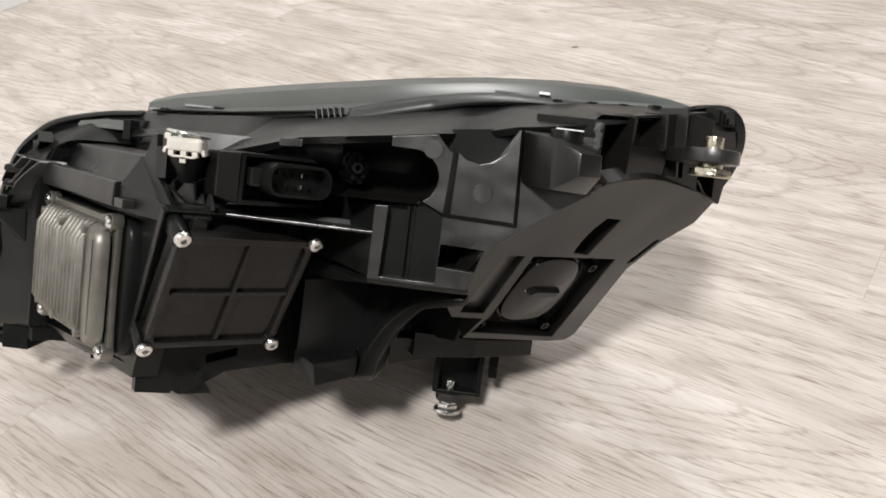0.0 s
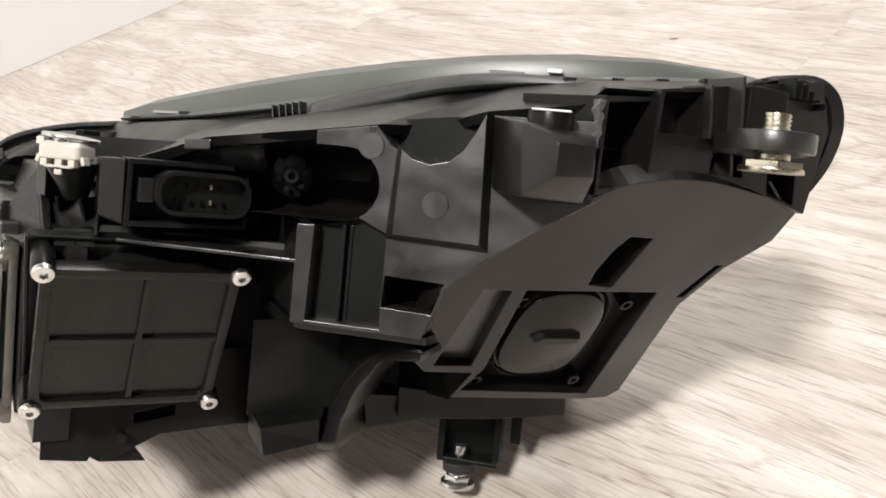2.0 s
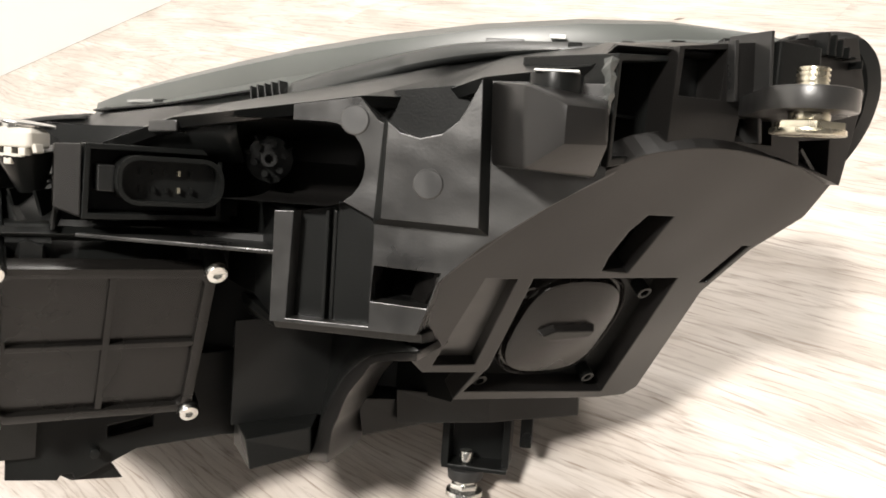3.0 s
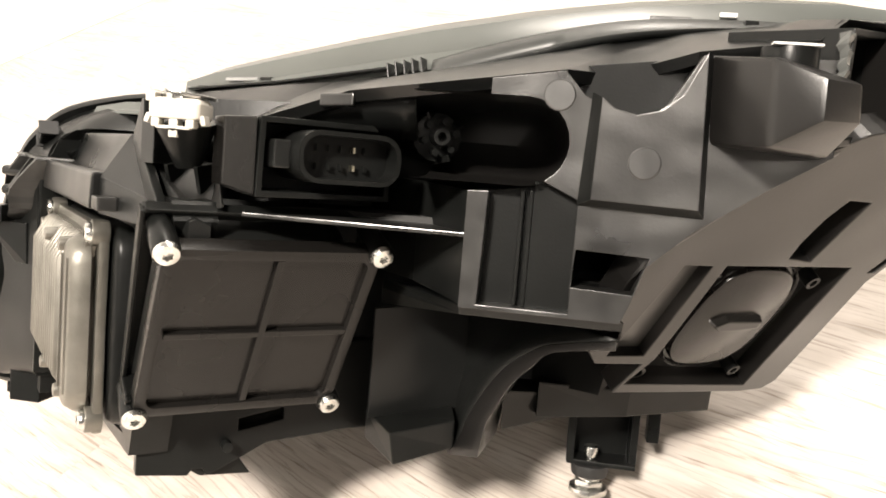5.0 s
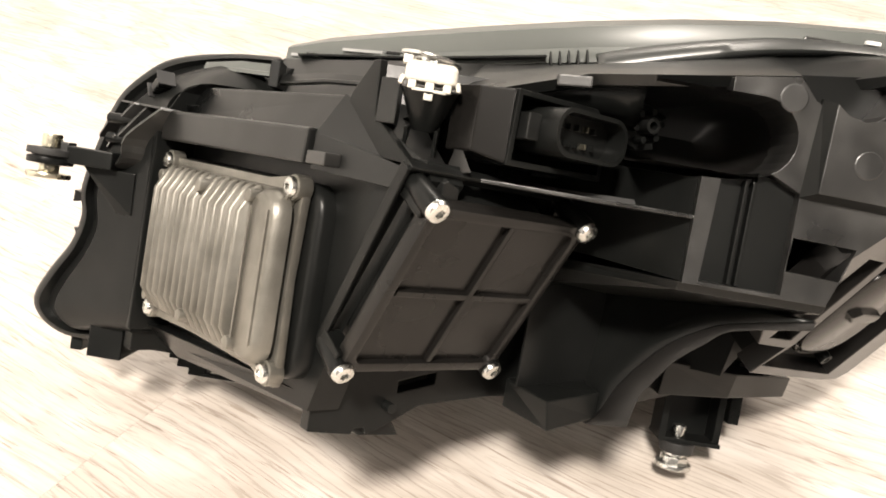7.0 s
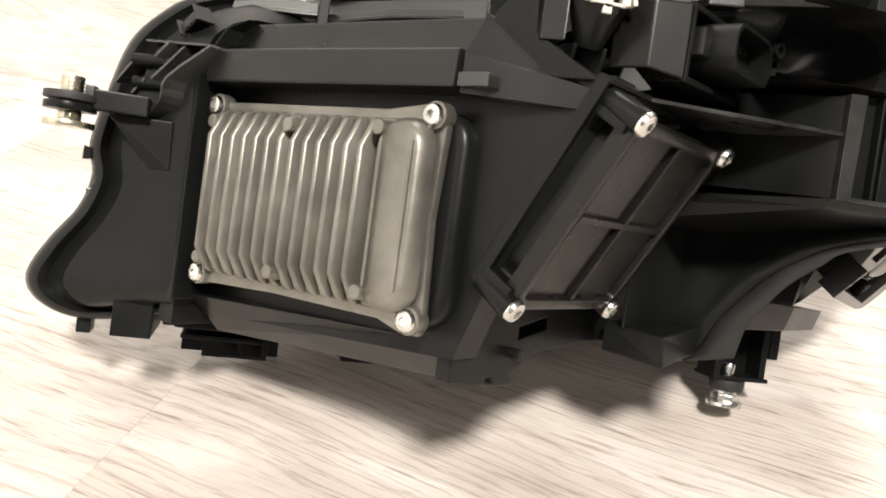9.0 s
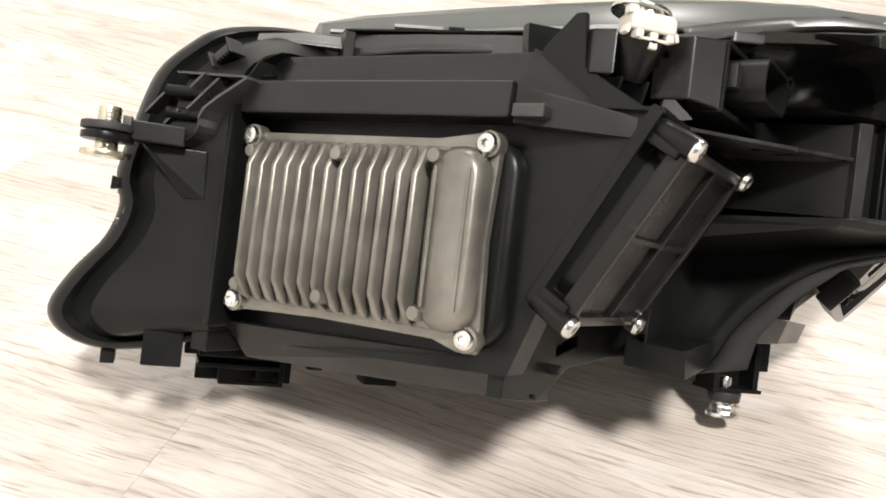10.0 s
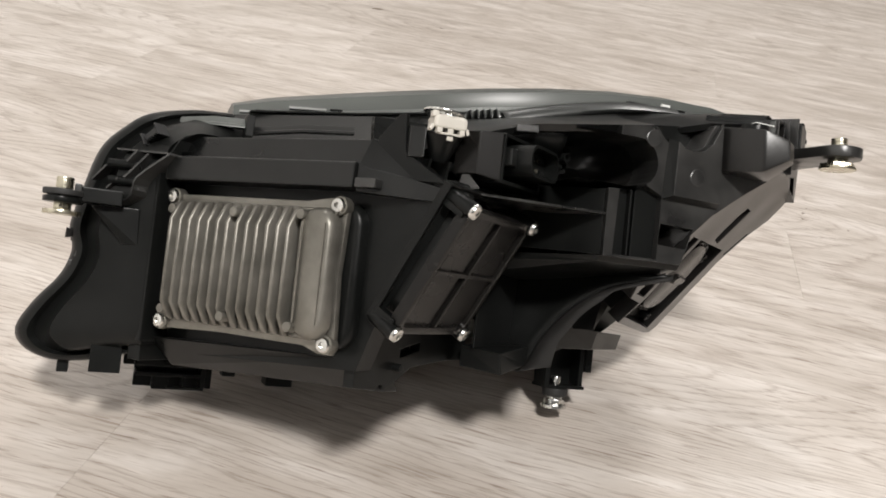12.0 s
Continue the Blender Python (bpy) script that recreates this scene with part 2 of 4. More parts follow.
def plate(outer, holes, w0, w1, bm=None):
    """A flat plate between depths w0 and w1 with openings through it, in (u, v, w)."""
    bm = bm or bmesh.new()
    edges = loop_edges(bm, [(u, v, w1) for u, v in outer])
    for h in holes:
        edges += loop_edges(bm, [(u, v, w1) for u, v in h])
    out = bmesh.ops.triangle_fill(bm, use_beauty=True, use_dissolve=True, edges=edges)["geom"]
    faces = [g for g in out if isinstance(g, bmesh.types.BMFace)]
    ext = bmesh.ops.extrude_face_region(bm, geom=faces)["geom"]
    bmesh.ops.translate(bm, vec=(0, 0, w0 - w1), verts=[g for g in ext if isinstance(g, bmesh.types.BMVert)])
    return bm


def loft(loops, closed=True, caps=True, bm=None):
    """Skin over loops of equal length."""
    bm = bm or bmesh.new()
    rows = [[bm.verts.new(p) for p in lp] for lp in loops]
    n = len(rows[0])
    for a, b in zip(rows, rows[1:]):
        for i in range(n if closed else n - 1):
            bm.faces.new((a[i], a[(i + 1) % n], b[(i + 1) % n], b[i]))
    if caps and closed:
        bm.faces.new(rows[0])
        bm.faces.new(rows[-1][::-1])
    return bm


def rod(bm, a, b, r, r2=None, n=16):
    a, b = Vector(a), Vector(b)
    turn = (b - a).to_track_quat("Z", "Y").to_matrix().to_4x4()
    m = Matrix.Translation((a + b) / 2) @ turn
    bmesh.ops.create_cone(bm, cap_ends=True, segments=n, radius1=r, radius2=r if r2 is None else r2, depth=(b - a).length, matrix=m)
    return bm


def spline(pts, n=4):
    """A smooth line through the points."""
    pts = [Vector(p) for p in pts]
    out = []
    for i in range(len(pts) - 1):
        a, b, c, d = pts[max(i - 1, 0)], pts[i], pts[i + 1], pts[min(i + 2, len(pts) - 1)]
        for k in range(n):
            t = k / n
            out.append(0.5 * (2 * b + (c - a) * t + (2 * a - 5 * b + 4 * c - d) * t * t + (3 * b - a - 3 * c + d) * t * t * t))
    return out + [pts[-1]]


def rounded(hu, hv, r, n=5, cu=0.0, cv=0.0):
    pts = []
    for k, (su, sv) in enumerate(((1, 1), (-1, 1), (-1, -1), (1, -1))):
        for i in range(n + 1):
            a = radians(90 * k + 90 * i / n)
            pts.append((cu + su * (hu - r) + r * math.cos(a), cv + sv * (hv - r) + r * math.sin(a)))
    return pts


def ring3(pts, w):
    return [(u, v, w) for u, v in pts]


def shell(loops, thick, name, mat, parent=headlight, smooth=30, label=""):
    """An open moulded skin with a wall thickness."""
    bm = loft(loops, closed=False, caps=False)
    ob = part(name, bm, mat, parent, label, smooth=smooth)
    mod = ob.modifiers.new("wall", "SOLIDIFY")
    mod.thickness, mod.offset = thick, 0
    return ob


def screw(parent, at, u, v, w, r=0.0062):
    """A pan-head screw with a star recess."""
    bm = bmesh.new()
    prof = [(r, 0.0), (r, 0.0012), (r * 0.85, 0.0028), (r * 0.5, 0.0034)]
    loft([[(q * math.cos(radians(20 * i)), q * math.sin(radians(20 * i)), h) for i in range(18)] for q, h in prof]
         + [[(r * (0.42 if i % 3 else 0.30) * math.cos(radians(20 * i)), r * (0.42 if i % 3 else 0.30) * math.sin(radians(20 * i)), h) for i in range(18)] for h in (0.0034, 0.0014)], bm=bm)
    return part("screw", bm, ZINC, parent, "zinc-plated star screw", smooth=35, at=at @ Matrix.Translation((u, v, w)))


# frames of the three main faces
BAL = axes((-0.3065, 0.695, -0.1245), (0.107, -0.126, 0), (0, 0, 1))
COV = axes((-0.154, 0.618, -0.1155), (0.768, 0.640, 0), (0.321, -0.386, 0.865))
WING = axes((0.103, 0.668, -0.065), (0.768, 0.640, 0), (0.408, -0.490, 0.771))
BACK = axes((0, 0.596, 0), (1, 0, 0), (0, 0, 1))
CON = axes((-0.110, 0.597, -0.0245), (0.79, 0.61, 0), (0, 0, 1))


def on(frame_matrix, *pts):
    """Points of the lamp as (u, v) of a face's frame."""
    inv = frame_matrix.inverted()
    return [tuple((inv @ Vector(p))[:2]) for p in pts]


# inner body behind all openings
plan = [(-0.395, 0.815), (-0.345, 0.785), (-0.232, 0.655), (-0.200, 0.690), (-0.115, 0.722), (-0.02, 0.735), (0.03, 0.715),
        (0.10, 0.735), (0.20, 0.725), (0.225, 0.78), (0.15, 0.88), (-0.05, 0.90), (-0.30, 0.93), (-0.40, 0.87)]
bm = loft([[(min(x, 0.02), y, -0.150) for x, y in plan], [(min(x, 0.06), y, -0.10) for x, y in plan], [(min(x, 0.19), y, 0.0 if x > -0.18 else -0.038) for x, y in plan]])
part("inner_body", bm, BLACK)

# ---- control unit bay ----
bm = plate([(-0.096, -0.078), (0.098, -0.068), (0.112, -0.030), (0.170, 0.066), (0.165, 0.075), (-0.096, 0.085)], [], -0.040, -0.0195)
part("bay_wall", bm, BLACK, at=BAL)
bm = bmesh.new()
cuboid(bm, (-0.1, -0.07, -0.03), (-0.094, 0.08, 0.009))
part("bay_side", bm, BLACK, at=BAL, bevel=0.0015)
bm = loft([[(-0.09, v, w) for v, w in ((0.064, 0.007), (0.0835, 0.006), (0.0845, 0.003), (0.082, -0.0105), (0.104, -0.0165), (0.106, -0.05), (0.064, -0.05))],
           [(0.094, v, w) for v, w in ((0.064, 0.005), (0.0825, 0.004), (0.0835, 0.001), (0.081, -0.0125), (0.104, -0.0205), (0.106, -0.05), (0.064, -0.05))]])
part("bay_shelf", bm, GLOSS_BLACK, at=BAL, bevel=0.0015)
bm = loft([[(0.0945, v, w) for v, w in ((0.062, 0.000), (0.081, 0.000), (0.104, -0.0145), (0.106, -0.06), (0.062, -0.06))],
           [(0.172, v, w) for v, w in ((0.058, -0.026), (0.066, -0.026), (0.067, -0.029), (0.064, -0.036), (0.056, -0.036))]])
part("bay_shelf", bm, GLOSS_BLACK, at=BAL, bevel=0.0004)
bm = bmesh.new()
cuboid(bm, (0.095, 0.0645, -0.006), (0.113, 0.0715, 0.004))
part("shelf_tab", bm, GREY_BLACK, at=BAL, bevel=0.001)
bm = loft([[(-0.093, 0.0835, 0.004), (-0.091, 0.0835, 0.004), (-0.091, 0.0835, -0.03), (-0.093, 0.0835, -0.03)],
           [(-0.089, 0.098, -0.002), (-0.087, 0.098, -0.002), (-0.087, 0.098, -0.03), (-0.089, 0.098, -0.03)],
           [(-0.080, 0.1055, -0.011), (-0.078, 0.1055, -0.011), (-0.078, 0.1055, -0.03), (-0.080, 0.1055, -0.03)]])
part("shelf_end", bm, BLACK, at=BAL, bevel=0.0005)
bm = loft([ring3(rounded(0.0965, 0.0545, 0.016), -0.022), ring3(rounded(0.0965, 0.0545, 0.016), -0.0125), ring3(rounded(0.0945, 0.0525, 0.015), -0.0095), ring3(rounded(0.090, 0.049, 0.014), -0.0090)])
part("bay_rim", bm, BLACK, at=BAL, smooth=50)
bm = plate([(0.086, 0.075), (0.160, 0.072), (0.124, 0.094), (0.1215, 0.122), (0.116, 0.122), (0.10, 0.105)], [], -0.019, -0.0145)
part("peak_rib", bm, BLACK, at=BAL, bevel=0.0008)
bm = loft([[(-0.096, v, w) for v, w in ((-0.066, -0.004), (-0.066, -0.06), (-0.092, -0.07), (-0.090, -0.030))],
           [(0.094, v, w) for v, w in ((-0.060, -0.020), (-0.060, -0.07), (-0.088, -0.09), (-0.086, -0.060))]])
part("bay_sill", bm, BLACK, at=BAL, bevel=0.0012)

# ---- control unit ----
unit_plate = [(-0.088, -0.046), (-0.083, -0.057), (-0.074, -0.056), (-0.02, -0.0535), (0.06, -0.0535), (0.075, -0.058), (0.0875, -0.058),
              (0.0885, -0.044), (0.0860, 0.0), (0.0885, 0.046), (0.0875, 0.057), (0.076, 0.057), (0.05, 0.0535), (-0.074, 0.0535), (-0.083, 0.057), (-0.088, 0.046)]
bm = plate(unit_plate, [], -0.0075, -0.002)
unit = part("control_unit", bm, CAST, label="finned cast-aluminium control unit", at=BAL, bevel=0.0015, smooth=40)
bm = loft([ring3(rounded(0.079, 0.0495, 0.012), -0.004), ring3(rounded(0.0775, 0.048, 0.012), 0.0)])
part("fin_bed", bm, CAST, unit, at=BAL, smooth=40)
for i in range(13):
    u = -0.0715 + i * 0.0099
    prof = [(-0.0485, 0.001), (-0.046, 0.005), (-0.034, 0.0125), (0.032, 0.0125), (0.0455, 0.005), (0.048, 0.001)]
    bm = loft([[(u - 0.0019, v, w) for v, w in prof], [(u - 0.0009, v, w + 0.0012) for v, w in prof], [(u + 0.0009, v, w + 0.0012) for v, w in prof], [(u + 0.0019, v, w) for v, w in prof]])
    part("cooling_fin", bm, CAST, unit, at=BAL, smooth=50)
bm = loft([ring3(rounded(0.0160, 0.0490, 0.0150, cu=0.0700), 0.001), ring3(rounded(0.0155, 0.0482, 0.0145, cu=0.0700), 0.006),
           ring3(rounded(0.0135, 0.0455, 0.0125, cu=0.0700), 0.0102), ring3(rounded(0.0118, 0.0435, 0.0110, cu=0.0700), 0.0114)])
part("smooth_block", bm, CAST, unit, at=BAL, smooth=35)
for u in (0.0600, 0.0795):
    bm = loft([ring3(rounded(0.0009, 0.037, 0.0008, cu=u), w) for w in (0.0100, 0.0126)])
    part("rib", bm, CAST, unit, at=BAL, smooth=50)
for u, v in ((-0.0765, 0.0405), (-0.0065, 0.0405), (0.0580, 0.0420), (-0.0765, -0.0405), (-0.0085, -0.0400), (0.0565, -0.0405)):
    bm = bmesh.new()
    rod(bm, (u, v, 0.0), (u, v, 0.0140 if u > -0.07 else 0.009), 0.0046, 0.0038)
    part("pin", bm, CAST, unit, at=BAL, bevel=0.0008, smooth=40)
for su in (-1, 1):
    for sv in (-1, 1):
        bm = bmesh.new()
        rod(bm, (su * 0.0826, sv * 0.0507, -0.0075), (su * 0.0826, sv * 0.0507, 0.0015), 0.0072)
        part("boss", bm, CAST, unit, at=BAL, bevel=0.0008, smooth=40)
        screw(unit, BAL, su * 0.0826, sv * 0.0507, 0.0015, 0.0058)
for u, v, a in ((0.0765, -0.041, -60), (0.0715, -0.046, -30), (0.081, 0.043, 60)):
    bm = bmesh.new()
    cuboid(bm, (-0.006, -0.0011, -0.002), (0.006, 0.0011, 0.004))
    part("web", bm, CAST, unit, at=BAL @ pose(u, v, 0, 0, 0, a), bevel=0.0005)

# ---- service cover ----
bm = plate([(-0.0545, -0.056), (0.058, -0.058), (0.060, 0.0600), (-0.0600, 0.0600)], [rounded(0.0510, 0.0535, 0.010)], -0.027, -0.022)
part("cover_mount", bm, BLACK, at=COV, bevel=0.0015)
for a, b in (((-0.0545, -0.054), (-0.0600, 0.0590)), ((-0.0590, 0.0590), (0.0590, 0.0590))):
    d = Vector(b) - Vector(a)
    bm = bmesh.new()
    cuboid(bm, (0, -0.0011, -0.026), (d.length, 0.0011, -0.0195))
    part("mount_rim", bm, BLACK, at=COV @ pose(a[0], a[1], 0, 0, 0, math.degrees(math.atan2(d.y, d.x))), bevel=0.0006)
bm = loft([ring3(rounded(0.0475, 0.0475, 0.014), -0.05), ring3(rounded(0.0465, 0.0465, 0.014), -0.014), ring3(rounded(0.0455, 0.0455, 0.014), -0.0075)])
part("cover_tube", bm, BLACK, at=COV, smooth=40)
bm = plate(rounded(0.0535, 0.0530, 0.007), [rounded(0.0475, 0.0470, 0.005)], -0.009, 0.0005)
cover = part("service_cover", bm, MATT_BLACK, label="square matt black cover with a cross rib and four screws", at=COV, bevel=0.0010, smooth=40)
bm = plate(rounded(0.0485, 0.0480, 0.003), [], -0.0085, -0.0032)
part("panel", bm, MATT_BLACK, cover, at=COV)
for wide, tall in ((0.0018, 0.047), (0.0475, 0.0018)):
    bm = bmesh.new()
    cuboid(bm, (-wide + 0.002, -tall, -0.004), (wide + 0.002, tall, -0.0002 if wide < tall else -0.0004))
    part("rib", bm, MATT_BLACK, cover, at=COV, bevel=0.0006)
for su in (-1, 1):
    for sv in (-1, 1):
        bm = bmesh.new()
        rod(bm, (su * 0.0522, sv * 0.0520, -0.022), (su * 0.0522, sv * 0.0520, 0.0012), 0.0054, 0.0066)
        part("boss", bm, BLACK, cover, at=COV, bevel=0.0008, smooth=40)
        screw(cover, COV, su * 0.0522, sv * 0.0520, 0.0012)
for sv in (-1, 1):
    bm = bmesh.new()
    cuboid(bm, (-0.0565, sv * 0.049 - 0.0055, -0.022), (-0.046, sv * 0.049 + 0.0055, -0.003))
    part("lug", bm, BLACK, cover, at=COV, bevel=0.001)

# skirt below the cover
SKIRT = axes((-0.227, 0.639, 0), (0.095, 0.066, 0), (0, 0, 1))
bm = plate([(0, -0.150), (0, -0.206), (0.028, -0.2085), (0.030, -0.205), (0.036, -0.205), (0.038, -0.209), (0.046, -0.206), (0.072, -0.192), (0.122, -0.187), (0.150, -0.187), (0.150, -0.130), (0.09, -0.135)],
           [[(0.055, -0.184), (0.081, -0.1785), (0.081, -0.1715), (0.055, -0.177)]], -0.010, 0.0)
part("skirt", bm, BLACK, at=SKIRT, bevel=0.0008)
bm = bmesh.new()
cuboid(bm, (0.045, -0.188, -0.022), (0.09, -0.165, -0.0165))
part("skirt_backing", bm, BLACK, at=SKIRT)
bm = bmesh.new()
rod(bm, (0.048, -0.191, 0), (0.048, -0.191, 0.008), 0.003)
part("locating_pin", bm, BLACK, at=SKIRT, bevel=0.0006, smooth=40)

# ---- back plate with the round-ended pocket, the nook and the window ----
arc = [(-0.0285 + 0.0195 * math.cos(radians(a)), -0.0105 + 0.0195 * math.sin(radians(a))) for a in range(90, -61, -15)]
outline = [(-0.052, -0.087), (0.020, -0.087), (0.028, -0.062), (0.047, -0.044), (0.075, -0.024), (0.10, -0.008), (0.10, 0.032), (0.044, 0.031), (0.032, 0.010),
           (0.025, 0.0045), (0.016, 0.003), (0.008, 0.005), (-0.004, 0.011), (-0.013, 0.021), (-0.045, 0.016), (-0.045, 0.009), *arc, (-0.003, -0.0345), (-0.003, -0.0850), (-0.0440, -0.0850), (-0.0425, -0.0335), (-0.052, -0.0340)]
bm = plate(outline, [[(-0.002, -0.056), (0.030, -0.057), (0.025, -0.074), (-0.003, -0.073)]], -0.075, 0.0)
part("back_plate", bm, GREY_BLACK, at=BACK, bevel=0.0010)
bm = plate([(-0.0445, -0.0865), (-0.022, -0.0865), (-0.022, -0.030), (-0.0445, -0.034)], [], -0.045, -0.011)
part("nook_wall", bm, BLACK, at=BACK)
bm = plate([(-0.0225, -0.0865), (-0.0025, -0.0865), (-0.0025, -0.033), (-0.0225, -0.0275)], [], -0.045, -0.0065)
part("nook_panel", bm, BLACK, at=BACK)
for u in (-0.0275, -0.0235):
    bm = bmesh.new()
    cuboid(bm, (u - 0.0009, -0.0845, -0.014), (u + 0.0009, -0.032, -0.0055))
    part("nook_rib", bm, BLACK, at=BACK, bevel=0.0006)
bowl = []
for w, r, end in ((0.0, 0.0197, -0.0285), (-0.030, 0.0199, -0.0285), (-0.050, 0.0185, -0.0290), (-0.066, 0.0150, -0.031), (-0.076, 0.0095, -0.034), (-0.080, 0.0003, -0.038)):
    turn = [(end + r * math.cos(radians(a)), -0.0105 + r * math.sin(radians(a)), w - 0.0005) for a in range(90, -91, -12)]
    bowl.append([(-0.080, -0.0105 + r, w - 0.0005), (-0.055, -0.0105 + r, w - 0.0005), *turn, (-0.055, -0.0105 - r, w - 0.0005), (-0.080, -0.0105 - r, w - 0.0005)])
bm = loft(bowl, closed=False, caps=False)
part("pocket_bowl", bm, WING_BLACK, at=BACK, smooth=60)
bm = plate([(-0.125, -0.045), (0.004, -0.040), (0.004, 0.018), (-0.125, 0.012)], [], -0.094, -0.084)
part("pocket_back", bm, BLACK, at=BACK)
# cheek that runs from the nook back to the service cover
bm = loft([[(-0.0515, 0.600, z), (-0.084, 0.652, z + 0.002), (-0.118, 0.690, z + 0.003), (-0.116, 0.694, z + 0.003), (-0.082, 0.656, z + 0.002), (-0.0495, 0.604, z)] for z in (-0.0865, -0.0345)])
part("nook_cheek", bm, BLACK, bevel=0.0006)
bm = loft([[(-0.172, y, -0.036), (-0.1635, y - 0.014, -0.0515), (-0.176, y, -0.054)] for y in (0.602, 0.6045)])
part("gusset", bm, GREY_BLACK, bevel=0.0004)
bm = plate([(-0.006, -0.006), (0.050, -0.006), (0.050, 0.034), (-0.012, 0.026)], [], -0.032, -0.026)
part("scoop_wall", bm, BLACK, at=BACK)
raised = [(0.002, -0.0335), (0.047, -0.0345), (0.0445, 0.031), (0.036, 0.013), (0.028, 0.006), (0.018, 0.0035), (0.009, 0.0055), (0.003, 0.010)]
foot_line = [(-0.0035, -0.0365), (0.0505, -0.038), (0.0475, 0.031), (0.036, 0.013), (0.028, 0.006), (0.018, 0.0035), (0.009, 0.0055), (-0.001, 0.0125)]
bm = loft([ring3(foot_line, -0.002), ring3(foot_line, 0.0005), ring3(raised, 0.0078)])
part("plate_step", bm, BLACK, at=BACK)
bm = plate(raised, [], 0.0076, 0.0086)
part("raised_plate", bm, GREY_BLACK, at=BACK, bevel=0.0004)
for u, v, w in ((0.023, -0.0165, 0.0085), (-0.015, 0.0105, 0.0)):
    bm = loft([[(u + r * math.cos(radians(18 * i)), v + r * math.sin(radians(18 * i)), w + h) for i in range(20)] for r, h in ((0.0070, -0.002), (0.0070, 0.0003), (0.0064, 0.0006))])
    part("round_pad", bm, SCUFFED, at=BACK)
# ledge under the plug
bm = loft([[(-0.158, 0.638, -0.0552), (-0.158, 0.640, -0.0515), (-0.158, 0.70, -0.0515), (-0.158, 0.70, -0.055)],
           [(-0.0515, 0.632, -0.0532), (-0.0515, 0.634, -0.0495), (-0.0515, 0.70, -0.0495), (-0.0515, 0.70, -0.0525)]])
part("ledge", bm, RUBBER)
bm = bmesh.new()
cuboid(bm, (-0.158, 0.598, -0.0552), (-0.0515, 0.645, -0.0532))
part("ledge_lip", bm, GREY_BLACK, bevel=0.0005)

# wall under the deck edge, above the plug, with a small box on it
top = spline([(-0.172, 0.640, -0.012), (-0.150, 0.630, -0.004), (-0.112, 0.617, 0.005), (-0.082, 0.614, 0.0100)], 3)
shell([top, [Vector((q.x, q.y + 0.004, q.z * 0.5 - 0.005)) for q in top], [Vector((q.x, q.y + 0.012, -0.0125)) for q in top]], 0.002, "deck_front", BLACK, smooth=60)
bm = loft([[(-0.128, 0.612, z), (-0.1105, 0.6085, z + 0.001), (-0.1105, 0.626, z + 0.001), (-0.128, 0.628, z)] for z in (-0.0005, 0.0055)])
part("deck_box", bm, GREY_BLACK, bevel=0.0010)

# ---- plug ----
bm = plate([(-0.0355, -0.0205), (0.0315, -0.0195), (0.0315, 0.0170), (-0.0345, 0.0165)], [[(-0.0325, -0.0175), (0.0290, -0.0168), (0.0290, 0.0140), (-0.0318, 0.0138)]], -0.045, -0.016)
part("plug_frame", bm, BLACK, at=CON, bevel=0.0006)
bm = loft([[(-0.0359, v, -0.0165) for v in (-0.0200, 0.0160)] + [(-0.0359, v, -0.05) for v in (0.0160, -0.0200)],
           [(-0.0475, v, -0.030) for v in (-0.0165, 0.0155)] + [(-0.0475, v, -0.05) for v in (0.0155, -0.0165)]])
part("plug_cheek", bm, MATT_BLACK, at=CON, bevel=0.0010)
bm = bmesh.new()
cuboid(bm, (-0.034, -0.020, -0.05), (0.030, 0.017, -0.046))
part("plug_floor", bm, BLACK, at=CON)
bm = plate(rounded(0.0252, 0.0120, 0.0100, cu=0.0040), [rounded(0.0230, 0.0098, 0.0080, cu=0.0040)], -0.040, 0.0)
plug = part("plug", bm, BLACK, label="black multi-pin plug socket", at=CON, smooth=40)
bm = plate(rounded(0.0240, 0.0108, 0.009, cu=0.0040), [], -0.040, -0.012)
part("core", bm, BLACK, plug, at=CON)
for i in range(5):
    for j in range(2):
        bm = bmesh.new()
        cuboid(bm, (-0.010 + i * 0.006, -0.0058 + j * 0.0085, -0.013), (-0.0086 + i * 0.006, -0.0030 + j * 0.0085, -0.0090))
        part("contact_pin", bm, YELLOW_ZINC if i == 3 else BLACK, plug, at=CON)
bm = bmesh.new()
cuboid(bm, (-0.0290, -0.0065, -0.034), (-0.0210, 0.0065, -0.012))
part("latch", bm, GLOSS_BLACK, plug, at=CON, bevel=0.0008)

# ---- bulb socket in the round-ended pocket ----
BULB = axes((-0.074, 0.640, -0.010), (0.93, 0.36, 0), (0, 0, 1))
bm = bmesh.new()
rod(bm, (0, 0, -0.04), (0, 0, -0.004), 0.0125)
bulb = part("bulb_socket", bm, BLACK, label="black twist-lock bulb socket", at=BULB, bevel=0.001, smooth=40)
for k in range(6):
    bm = bmesh.new()
    a = radians(60 * k + 15)
    rod(bm, (0.008 * math.cos(a), 0.008 * math.sin(a), -0.006), (0.008 * math.cos(a), 0.008 * math.sin(a), 0.004), 0.0018, n=8)
    part("prong", bm, BLACK, bulb, at=BULB, smooth=40)
bm = plate([(0.0042 * math.cos(radians(30 * i)), 0.0042 * math.sin(radians(30 * i))) for i in range(12)], [[(0.0024 * math.cos(radians(30 * i)), 0.0024 * math.sin(radians(30 * i))) for i in range(12)]], -0.004, 0.008)
part("collar", bm, GLOSS_BLACK, bulb, at=BULB, smooth=40)

